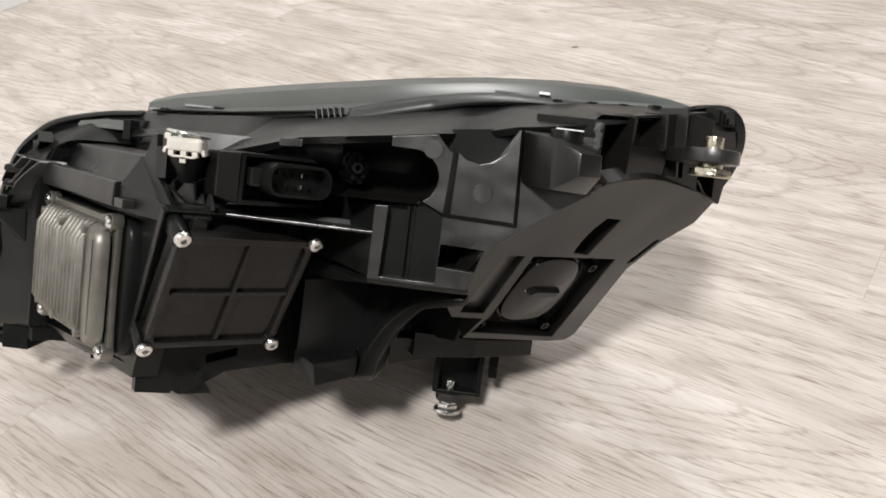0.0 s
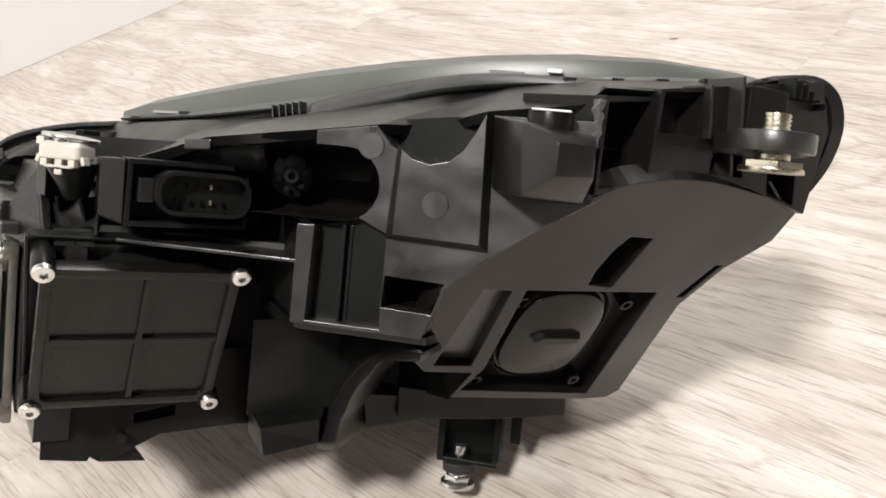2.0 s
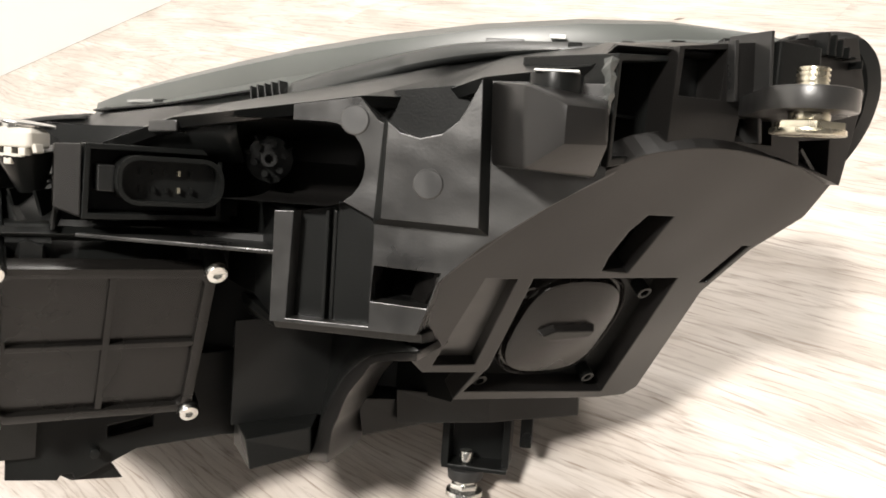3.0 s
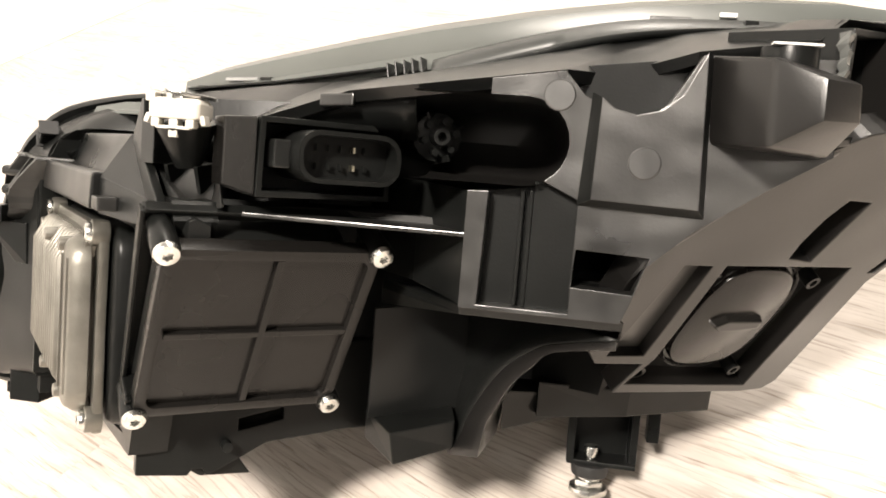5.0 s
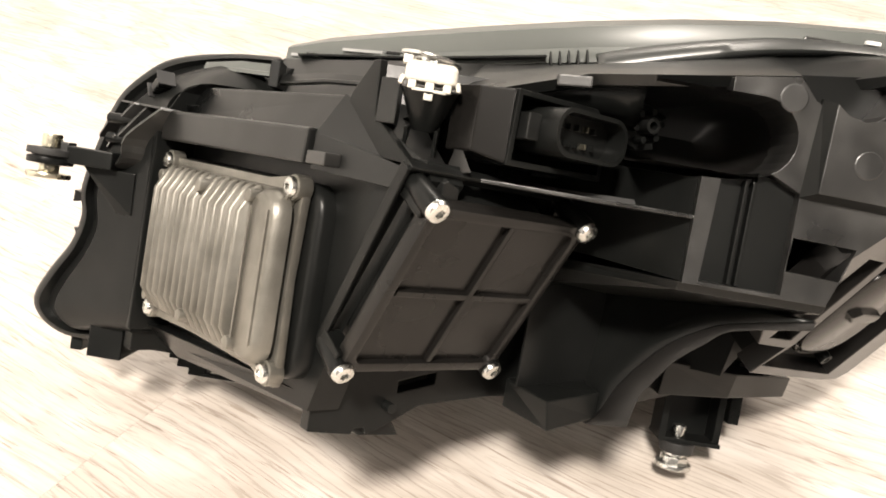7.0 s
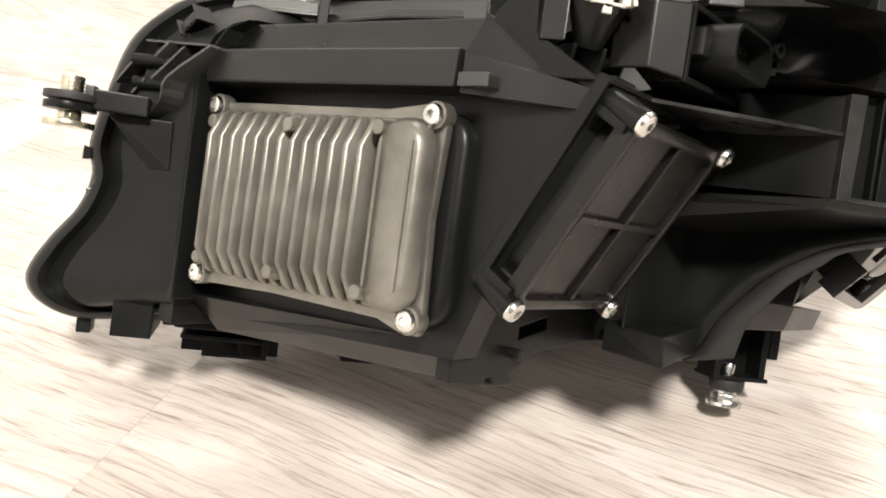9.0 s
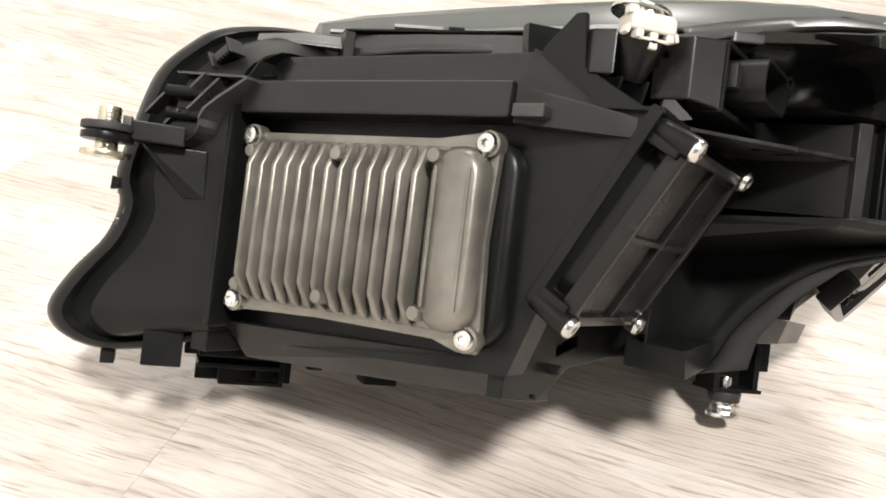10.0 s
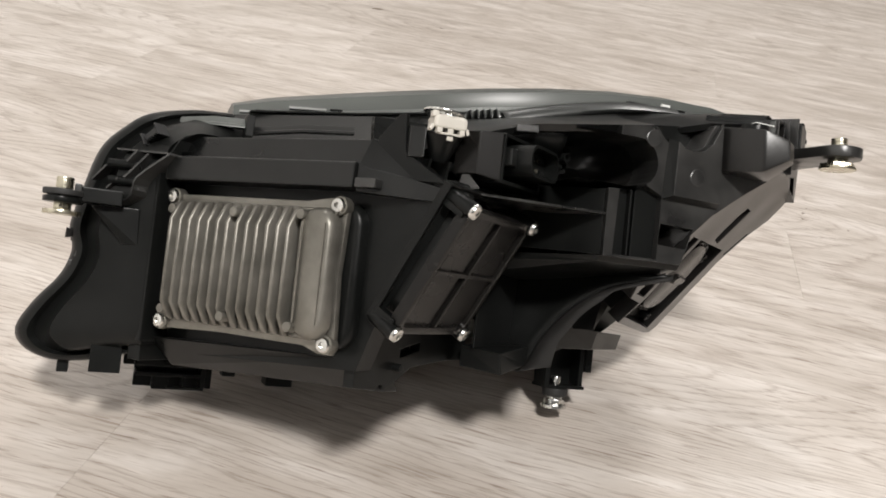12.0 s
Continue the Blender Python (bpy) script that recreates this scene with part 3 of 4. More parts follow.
for a, r, h, tilt in ((35, 0.0115, 0.006, 30), (120, 0.0120, 0.009, -25), (170, 0.0115, 0.004, 15), (290, 0.0110, 0.007, -30)):
    bm = bmesh.new()
    cuboid(bm, (-0.0014, -0.0007, -0.008), (0.0018, 0.0007, 0.003))
    part("bent_tab", bm, GLOSS_BLACK, bulb, at=BULB @ pose(r * math.cos(radians(a)), r * math.sin(radians(a)), h - 0.007, tilt, 0, a), bevel=0.0003)

# ---- bulge, its cap, and the open box beside it ----
bm = loft([[(0.0415, 0.606, 0.0325), (0.0440, 0.606, -0.0060), (0.0970, 0.606, -0.0095), (0.1010, 0.606, 0.0270)],
           [(0.0654, 0.5640, 0.0272), (0.0668, 0.5640, -0.0076), (0.0955, 0.5890, -0.0088), (0.0990, 0.5890, 0.0245)],
           [(0.0830, 0.5540, 0.0190), (0.0830, 0.5530, 0.0030), (0.1004, 0.5670, 0.0042), (0.0994, 0.5670, 0.0192)]])
part("bulge", bm, WING_BLACK, bevel=0.0026, smooth=35)
bm = bmesh.new()
rod(bm, (0.076, 0.588, 0.022), (0.076, 0.588, 0.0345), 0.0115)
part("bulge_cap", bm, BLACK, bevel=0.001, smooth=40)
bm = bmesh.new()
cuboid(bm, (0.067, 0.5765, 0.0340), (0.086, 0.582, 0.0350))
part("rough_seam", bm, LABEL_WHITE, label="rough pale torn edge", bevel=0.0004)
torn = [Vector((0.0985 + random.uniform(-0.001, 0.001), 0.5905, 0.019 + k * 0.0026)) for k in range(10)]
bm = loft([[q + Vector((-random.uniform(0.0015, 0.004), 0.002, 0)), q + Vector((0, -random.uniform(0.0002, 0.0022), 0.0008)), q + Vector((random.uniform(0.001, 0.003), 0.002, 0)), q + Vector((0, 0.006, 0))] for q in torn])
part("torn_edge", bm, LENS_EDGE, label="rough pale torn edge")
OPEN = axes((0.1145, 0.6115, 0.023), (0.60, 0.80, 0), (0.08, 0.06, 1))
bm = plate([(-0.0225, -0.027), (0.0225, -0.020), (0.0225, 0.027), (-0.0225, 0.022)], [[(-0.0195, -0.023), (0.0195, -0.017), (0.0195, 0.024), (-0.0195, 0.019)]], -0.055, 0.0)
part("open_box", bm, BLACK, at=OPEN, bevel=0.0008)
bm = bmesh.new()
cuboid(bm, (-0.02, -0.003, -0.05), (0.02, -0.0015, -0.018))
part("box_rib", bm, BLACK, at=OPEN)
bm = bmesh.new()
cuboid(bm, (-0.0215, -0.022, -0.056), (0.0215, 0.022, -0.050))
part("box_back", bm, BLACK, at=OPEN)

# ---- wing panel with its slot, recess and round cap ----
crease = [(0.012, 0.626, -0.098), (0.027, 0.601, -0.061), (0.051, 0.598, -0.039), (0.078, 0.598, -0.018), (0.103, 0.603, -0.003), (0.122, 0.612, 0.007), (0.160, 0.640, 0.011), (0.219, 0.697, 0.0),
          (0.209, 0.711, -0.022), (0.183, 0.711, -0.042), (0.160, 0.721, -0.069), (0.132, 0.776, -0.142)]
crease = [tuple(q) for q in spline(crease[:8], 4)] + crease[8:]
wing_line = on(WING, *crease) + [(0.0850, -0.1085), (0.064, -0.1090), (-0.0495, -0.0970), (-0.0450, -0.0715), (-0.0805, -0.0680), (-0.0965, -0.0520)]
bm = plate(wing_line, [[(-0.0022, 0.0517), (0.0148, 0.0516), (0.0117, 0.0099), (-0.0066, 0.0118), (-0.0085, 0.0230), (-0.0070, 0.0400)],
                               [(-0.0745, 0.0060), (-0.0560, 0.0056), (-0.0495, -0.0640), (-0.0765, -0.0620)],
                               [(-0.0465, 0.0060), (0.0506, 0.0060), (0.0625, -0.1020), (-0.0455, -0.0895), (-0.0385, -0.0680)], on(WING, (0.1625, 0.715, -0.064), (0.183, 0.706, -0.0415), (0.1785, 0.7025, -0.0415), (0.158, 0.711, -0.064))], -0.014, 0.0)
wing = part("wing_panel", bm, WING_BLACK, label="smooth matt black lower housing panel", at=WING, bevel=0.0009)
out, rise = Vector((0.493, -0.592, -0.637)), Vector((0.408, -0.490, 0.771))
bm = loft([[q - out * 0.004, q + out * 0.0002, q - rise * 0.0022 + out * 0.0013, q - rise * 0.0050 + out * 0.0013, q - rise * 0.0085 + out * 0.0002, q - rise * 0.0085 - out * 0.004] for q in (Vector(p) for p in crease[4:27])])
part("wing_edge", bm, WING_BLACK, wing, smooth=60)
bm = plate(on(WING, (0.050, 0.624, -0.056), (0.068, 0.642, -0.058), (0.041, 0.676, -0.118), (0.018, 0.645, -0.1135)), [], -0.018, -0.0065)
part("recess_floor", bm, GREY_BLACK, wing, at=WING)
bm = plate([(-0.052, 0.010), (0.056, 0.010), (0.066, -0.105), (-0.0495, -0.0925), (-0.044, -0.070)], [], -0.034, -0.0135)
part("cap_seat", bm, BLACK, wing, at=WING)
cap_at = WING @ Matrix.Translation((-0.0030, -0.0385, 0))


def squircle(hu, hv, skew, n=36):
    pts = []
    for i in range(n):
        a = 2 * math.pi * i / n
        c, s = math.cos(a), math.sin(a)
        pts.append((hu * math.copysign(abs(c) ** 0.70, c) + skew * s, hv * math.copysign(abs(s) ** 0.70, s)))
    return pts


rings = [(0.0368, 0.0438, -0.014), (0.0366, 0.0436, -0.0045), (0.0358, 0.0428, -0.0030), (0.0350, 0.0422, -0.0040), (0.0342, 0.0414, -0.0060), (0.0330, 0.0402, -0.0060), (0.0322, 0.0392, -0.0024), (0.0306, 0.0376, -0.0014)]
bm = loft([ring3(squircle(a, b, -0.0060), w) for a, b, w in rings])
cap = part("round_cap", bm, MATT_BLACK, wing, at=cap_at, smooth=35, label="matt black rounded cap with a finger grip")
bm = loft([[(u, v, -0.002) for u, v in ((-0.019, 0.001), (-0.010, -0.0055), (0.020, -0.003), (0.020, 0.0045), (-0.010, 0.006))],
           [(u, v, 0.0030) for u, v in ((-0.016, 0.0005), (-0.009, -0.004), (0.018, -0.002), (0.018, 0.0035), (-0.009, 0.0045))]])
part("finger_grip", bm, MATT_BLACK, wing, at=cap_at, bevel=0.0008)
for u, v in ((-0.0385, -0.0095), (0.0404, -0.0112), (0.0470, -0.0909), (-0.0345, -0.0860)):
    circle = [(math.cos(radians(30 * i)), math.sin(radians(30 * i))) for i in range(12)]
    bm = plate([(u + 0.0044 * c, v + 0.0044 * s) for c, s in circle], [[(u + 0.0026 * c, v + 0.0026 * s) for c, s in circle]], -0.013, -0.004)
    part("screw_boss", bm, BLACK, wing, at=WING, smooth=40)
bm = plate(on(WING, (0.155, 0.716, -0.068), (0.185, 0.7045, -0.037), (0.175, 0.70, -0.037), (0.150, 0.709, -0.066)), [], -0.020, -0.010)
part("edge_recess", bm, BLACK, wing, at=WING)

# ---- arch, blocks and shelf at the underside ----
left_line = spline([(-0.064, 0.697, -0.191), (-0.057, 0.690, -0.178), (-0.052, 0.684, -0.162), (-0.043, 0.674, -0.144), (-0.033, 0.662, -0.128), (-0.020, 0.648, -0.115), (-0.008, 0.635, -0.107), (0.020, 0.602, -0.096)], 3)
right_line = spline([(-0.044, 0.674, -0.183), (-0.041, 0.671, -0.163), (-0.037, 0.667, -0.154), (-0.034, 0.663, -0.147), (-0.028, 0.656, -0.135), (-0.017, 0.644, -0.121), (-0.008, 0.634, -0.111), (0.020, 0.602, -0.1005)], 3)
band = [[a, b, b + Vector((0.006, 0.05, 0.0)), a + Vector((0.006, 0.05, 0.0))] for a, b in zip(left_line, right_line)]
last = len(left_line) - 1
hollow = [Vector((-0.078 + 0.020 * (k / last) ** 2, 0.744 - 0.020 * k / last, -0.188 + 0.088 * k / last)) for k in range(last + 1)]
shell([[q + Vector((0.001, 0.002, 0.0)) for q in left_line]] + [[q.lerp(h, f) + Vector((0, 0.014 * math.sin(math.pi * f), 0)) for q, h in zip(left_line, hollow)] for f in (0.2, 0.4, 0.6, 0.8, 1.0)], 0.002, "arch_wall", BLACK, smooth=80)
bm = loft(band)
part("arch_rib", bm, WING_BLACK, bevel=0.0008, smooth=35)
bm = loft([[(-0.052, 0.600, -0.0865), (0.022, 0.598, -0.0865), (0.022, 0.72, -0.10), (-0.115, 0.72, -0.10), (-0.108, 0.69, -0.09)],
           [(-0.052, 0.604, -0.0915), (0.022, 0.602, -0.0915), (0.022, 0.72, -0.11), (-0.115, 0.72, -0.11), (-0.108, 0.69, -0.096)]])
part("under_shelf", bm, BLACK, bevel=0.0006)
bm = loft([[(-0.116, 0.705, -0.172), (-0.094, 0.672, -0.1745), (-0.060, 0.690, -0.168), (-0.070, 0.74, -0.168)],
           [(-0.116, 0.705, -0.190), (-0.091, 0.673, -0.193), (-0.060, 0.692, -0.185), (-0.070, 0.74, -0.188)]])
part("corner_block", bm, BLACK, bevel=0.001)
bm = loft([[(-0.111, 0.689, z), (-0.060, 0.722, z + 0.004), (-0.061, 0.7235, z + 0.004), (-0.112, 0.6905, z)] for z in (-0.173, -0.108)])
part("upright_fin", bm, GLOSS_BLACK, bevel=0.0005)
bm = loft([[(-0.015, 0.715, -0.146), (0.0405, 0.740, -0.1515), (0.0955, 0.782, -0.1545), (0.0955, 0.83, -0.1545), (-0.015, 0.80, -0.146)],
           [(-0.015, 0.722, -0.170), (0.0400, 0.748, -0.1700), (0.0960, 0.790, -0.1705), (0.0960, 0.83, -0.172), (-0.015, 0.80, -0.170)]])
part("lower_box", bm, BLACK, bevel=0.001)
bm = loft([[(-0.035, 0.70, -0.150), (-0.006, 0.728, -0.155), (0.012, 0.75, -0.16), (0.0, 0.80, -0.16), (-0.04, 0.78, -0.15)],
           [(-0.035, 0.715, -0.178), (-0.006, 0.74, -0.175), (0.012, 0.755, -0.172), (0.0, 0.80, -0.18), (-0.04, 0.78, -0.18)]])
part("lower_block", bm, BLACK, bevel=0.001)

# ---- foot with its adjusting bolt ----
bm = plate([(0.006, 0.772), (0.011, 0.772), (0.011, 0.790), (0.047, 0.796), (0.047, 0.778), (0.052, 0.778), (0.052, 0.802), (0.006, 0.796)], [], -0.2105, -0.155)
foot = part("foot_bracket", bm, BLACK, bevel=0.0006, label="black plastic foot bracket with an adjusting bolt")
bm = bmesh.new()
cuboid(bm, (0.0065, 0.7725, -0.2125), (0.0515, 0.800, -0.2095))
part("foot_plate", bm, BLACK, foot, bevel=0.0006)
bm = bmesh.new()
cuboid(bm, (0.058, 0.785, -0.196), (0.066, 0.798, -0.150))
part("guide_post", bm, BLACK, foot, bevel=0.0008)
bm = rod(bmesh.new(), (0.0225, 0.780, -0.2095), (0.0225, 0.780, -0.2010), 0.0048)
part("bolt_end", bm, ZINC, foot, bevel=0.0006, smooth=40)
bm = rod(bmesh.new(), (0.0225, 0.780, -0.2205), (0.0225, 0.780, -0.2125), 0.0120, 0.0130)
part("rubber_collar", bm, RUBBER, foot, bevel=0.001, smooth=40)
for z0, z1, r, n in ((-0.2235, -0.2205, 0.0080, 20), (-0.2285, -0.2235, 0.0102, 6), (-0.2325, -0.2285, 0.0128, 24)):
    bm = rod(bmesh.new(), (0.0225, 0.780, z0), (0.0225, 0.780, z1), r, n=n)
    part("bolt_head", bm, ZINC, foot, bevel=0.0007, smooth=40, label="zinc-plated bolt")

# ---- left bracket with its bolt ----
LB = Vector((-0.4435, 0.762, 0))
bm = bmesh.new()
cuboid(bm, (-0.431, 0.757, -0.0875), (-0.400, 0.772, -0.0755))
bracket = part("mount_bracket", bm, BLACK, bevel=0.001, label="black mounting bracket with a plated bolt in a rubber ring")
for z0, z1, r, mat, nm in ((-0.084, -0.0795, 0.0155, RUBBER, "rubber_ring"), (-0.0900, -0.0855, 0.0150, BLACK, "rubber_ring"), (-0.0868, -0.083, 0.012, RUBBER, "rubber_core"),
                           (-0.079, -0.0695, 0.0062, YELLOW_ZINC, "bolt"), (-0.096, -0.090, 0.0066, YELLOW_ZINC, "bolt"), (-0.0995, -0.0960, 0.0145, YELLOW_ZINC, "washer")):
    bm = rod(bmesh.new(), LB + Vector((0, 0, z0)), LB + Vector((0, 0, z1)), r, n=20)
    part(nm, bm, mat, bracket, bevel=0.0006, smooth=40)
for k in range(4):
    bm = rod(bmesh.new(), LB + Vector((0, 0, -0.078 + k * 0.0021)), LB + Vector((0, 0, -0.0770 + k * 0.0021)), 0.0067, n=20)
    part("thread", bm, YELLOW_ZINC, bracket, smooth=40)
bm = loft([[(-0.424, y, -0.0875), (-0.386, y - 0.004, -0.0875), (-0.385, y - 0.004, -0.117), (-0.397, y, -0.117)] for y in (0.769, 0.80)])
part("gusset", bm, BLACK, bracket, bevel=0.0008)
bm = bmesh.new()
cuboid(bm, (-0.436, 0.758, -0.0895), (-0.4305, 0.771, -0.0735))
part("bracket_collar", bm, GREY_BLACK, bracket, bevel=0.0008)

# ---- right bracket with its bolt ----
RB = Vector((0.1825, 0.602, 0))
bm = plate([(0.1825 + 0.0195 * math.cos(radians(a)), 0.602 + 0.0195 * math.sin(radians(a))) for a in range(180, 361, 15)] + [(0.202, 0.68), (0.158, 0.66)], [], 0.0245, 0.0345)
bracket = part("mount_bracket", bm, GREY_BLACK, bevel=0.0016, smooth=40, label="black mounting bracket with a plated bolt and wide nut")
for z0, z1, r, n, nm in ((0.0345, 0.0435, 0.0062, 20, "bolt"), (0.021, 0.0245, 0.0085, 20, "bolt"), (0.0155, 0.0205, 0.0150, 6, "nut"), (0.0150, 0.0175, 0.0155, 24, "nut_flange")):
    bm = rod(bmesh.new(), RB + Vector((0, 0, z0)), RB + Vector((0, 0, z1)), r, n=n)
    part(nm, bm, YELLOW_ZINC, bracket, bevel=0.0006, smooth=40)
for k in range(4):
    bm = rod(bmesh.new(), RB + Vector((0, 0, 0.0355 + k * 0.0021)), RB + Vector((0, 0, 0.0365 + k * 0.0021)), 0.0068, n=20)
    part("thread", bm, YELLOW_ZINC, bracket, smooth=40)

# ---- white clip with its steel disc ----
bm = rod(bmesh.new(), (-0.190, 0.608, -0.034), (-0.190, 0.603, -0.0135), 0.0065, 0.0148)
clip = part("clip_tower", bm, BLACK, smooth=40, label="white nylon clip with a steel disc on a black tower")
bm = loft([ring3(rounded(hu, hv, 0.003, cu=-0.190, cv=0.5975), z) for hu, hv, z in ((0.0120, 0.0082, -0.0125), (0.0127, 0.0088, -0.0115), (0.0127, 0.0088, -0.0050), (0.0110, 0.0070, -0.0028))])
part("clip_body", bm, WHITE_CLIP, clip, bevel=0.0008)
for x, y, z0, z1, w in ((-0.2020, 0.592, -0.0050, -0.0008, 0.0024), (-0.1985, 0.5905, -0.0165, -0.0125, 0.002), (-0.1815, 0.5905, -0.0165, -0.0125, 0.002), (-0.190, 0.5915, -0.021, -0.0125, 0.0022)):
    bm = bmesh.new()
    cuboid(bm, (x - w, y - 0.002, z0), (x + w, y + 0.004, z1))
    part("clip_leg", bm, WHITE_CLIP, clip, bevel=0.0006)
bm = bmesh.new()
cuboid(bm, (-0.1985, 0.589, -0.0172), (-0.1815, 0.5915, -0.0157))
part("clip_bar", bm, WHITE_CLIP, clip, bevel=0.0004)
for x, a in ((-0.2030, 20), (-0.1770, -15)):
    bm = bmesh.new()
    cuboid(bm, (-0.0012, -0.003, -0.0045), (0.0012, 0.003, 0.0))
    part("clip_wing", bm, WHITE_CLIP, clip, at=pose(x, 0.594, -0.0105, 0, a, 0), bevel=0.0006)
bm = rod(bmesh.new(), (-0.190, 0.600, -0.0045), (-0.190, 0.600, -0.0005), 0.0100, n=20)
part("disc_stem", bm, ZINC, clip, smooth=40)
bm = rod(bmesh.new(), (-0.1915, 0.6025, -0.0010), (-0.1913, 0.6025, 0.0008), 0.0155, n=28)
part("disc", bm, ZINC, clip, bevel=0.0006, smooth=40)
for x in (-0.1985, -0.1835):
    bm = loft([[(x - 0.001, 0.601, -0.034), (x + 0.001, 0.601, -0.034), (x + 0.001, 0.655, -0.028), (x - 0.001, 0.655, -0.028)],
               [(x - 0.001, 0.610, -0.054), (x + 0.001, 0.610, -0.054), (x + 0.001, 0.655, -0.056), (x - 0.001, 0.655, -0.056)]])
    part("tower_web", bm, BLACK, clip, bevel=0.0004)
bm = loft([[(-0.2145, 0.606, z), (-0.2045, 0.600, z), (-0.2045, 0.630, z), (-0.2145, 0.632, z)] for z in (-0.034, -0.0115)])
part("tower_cheek", bm, GLOSS_BLACK, clip, bevel=0.0008)
bm = loft([[(-0.226, 0.652, -0.060), (-0.146, 0.652, -0.058), (-0.146, 0.66, -0.058), (-0.226, 0.66, -0.060)],
           [(-0.226, 0.664, 0.002), (-0.146, 0.664, 0.004), (-0.146, 0.672, 0.004), (-0.226, 0.672, 0.002)]])
part("tower_wall", bm, BLACK, clip)

# ---- left end: flange lip and side panel ----
lip = [(-0.318, 0.850, 0.016), (-0.350, 0.830, 0.010), (-0.385, 0.812, -0.002), (-0.405, 0.808, -0.018), (-0.421, 0.810, -0.038), (-0.430, 0.808, -0.070), (-0.437, 0.807, -0.105), (-0.433, 0.804, -0.125),
       (-0.440, 0.808, -0.148), (-0.458, 0.820, -0.172), (-0.470, 0.826, -0.196), (-0.462, 0.826, -0.211), (-0.440, 0.820, -0.2185), (-0.412, 0.811, -0.2160), (-0.380, 0.794, -0.206)]
inner = [(-0.300, 0.822, 0.006), (-0.340, 0.806, 0.0), (-0.370, 0.790, -0.014), (-0.388, 0.786, -0.028), (-0.401, 0.782, -0.045), (-0.408, 0.780, -0.072), (-0.414, 0.780, -0.105), (-0.411, 0.780, -0.128),
         (-0.418, 0.784, -0.150), (-0.434, 0.796, -0.174), (-0.442, 0.800, -0.192), (-0.438, 0.800, -0.201), (-0.426, 0.798, -0.207), (-0.404, 0.792, -0.203), (-0.378, 0.782, -0.198)]
edge = [(-0.300, 0.80, -0.016), (-0.345, 0.768, -0.018), (-0.366, 0.766, -0.030), (-0.372, 0.765, -0.045), (-0.376, 0.764, -0.060), (-0.376, 0.764, -0.080), (-0.376, 0.764, -0.105), (-0.376, 0.764, -0.128),
        (-0.376, 0.764, -0.145), (-0.376, 0.764, -0.160), (-0.375, 0.764, -0.175), (-0.375, 0.764, -0.183), (-0.374, 0.764, -0.188), (-0.374, 0.764, -0.192), (-0.373, 0.764, -0.196)]


lip, inner, edge = spline(lip), spline(inner), spline(edge)


def offset(pts, d):
    return [Vector(p) + Vector(d) for p in pts]


crown = [Vector(a).lerp(Vector(b), 0.16) + Vector((0, -0.004, 0)) for a, b in zip(lip, inner)]
shell([offset(lip, (0.02, 0.07, 0)), offset(lip, (0.0, 0.014, 0)), lip, crown, [a.lerp(b, 0.3) + Vector((0, -0.003, 0)) for a, b in zip(lip, inner)],
       [a.lerp(b, 0.5) + Vector((0, 0.006, 0)) for a, b in zip(lip, inner)], offset(inner, (0, 0.004, 0)), inner,
       [a.lerp(b, 0.3) + Vector((0, 0.001, 0)) for a, b in zip(inner, edge)], [a.lerp(b, 0.7) for a, b in zip(inner, edge)], edge, offset(edge, (0.03, 0.03, 0))], 0.003, "side_panel", BLACK, smooth=50)
# blocks and catches along the lower edge of the left end
# the plate at y 0.884 to 0.890 is added to darken the gaps between catches
for lo, hi in (((-0.4105, 0.786, -0.2245), (-0.386, 0.850, -0.186)), ((-0.436, 0.818, -0.230), (-0.427, 0.834, -0.218)), ((-0.383, 0.830, -0.2215), (-0.366, 0.850, -0.206)), ((-0.372, 0.858, -0.2345), (-0.310, 0.884, -0.231)), ((-0.356, 0.862, -0.247), (-0.341, 0.882, -0.232)),
               ((-0.330, 0.859, -0.243), (-0.3265, 0.882, -0.232)), ((-0.313, 0.857, -0.243), (-0.309, 0.882, -0.226)), ((-0.343, 0.860, -0.2465), (-0.309, 0.864, -0.243)), ((-0.296, 0.840, -0.2285), (-0.284, 0.862, -0.214)), ((-0.262, 0.800, -0.230), (-0.238, 0.824, -0.205)), ((-0.292, 0.800, -0.214), (-0.232, 0.86, -0.200)), ((-0.372, 0.884, -0.2475), (-0.300, 0.890, -0.215)), ((-0.374, 0.815, -0.2200), (-0.240, 0.885, -0.2120))):
    bm = bmesh.new()
    cuboid(bm, lo, hi)
    part("moulded_tab_or_dark_back", bm, BLACK, bevel=0.0009)
# fittings round the left end, laid out in the control unit's frame
for lo, hi in (((-0.112, -0.086, -0.045), (-0.098, -0.066, 0.004)), ((-0.174, 0.006, 0.012), (-0.166, 0.016, 0.024))):
    bm = bmesh.new()
    cuboid(bm, [min(q) for q in zip(lo, hi)], [max(q) for q in zip(lo, hi)])
    part("moulded_tab_or_dark_back", bm, BLACK, at=BAL, bevel=0.0009)
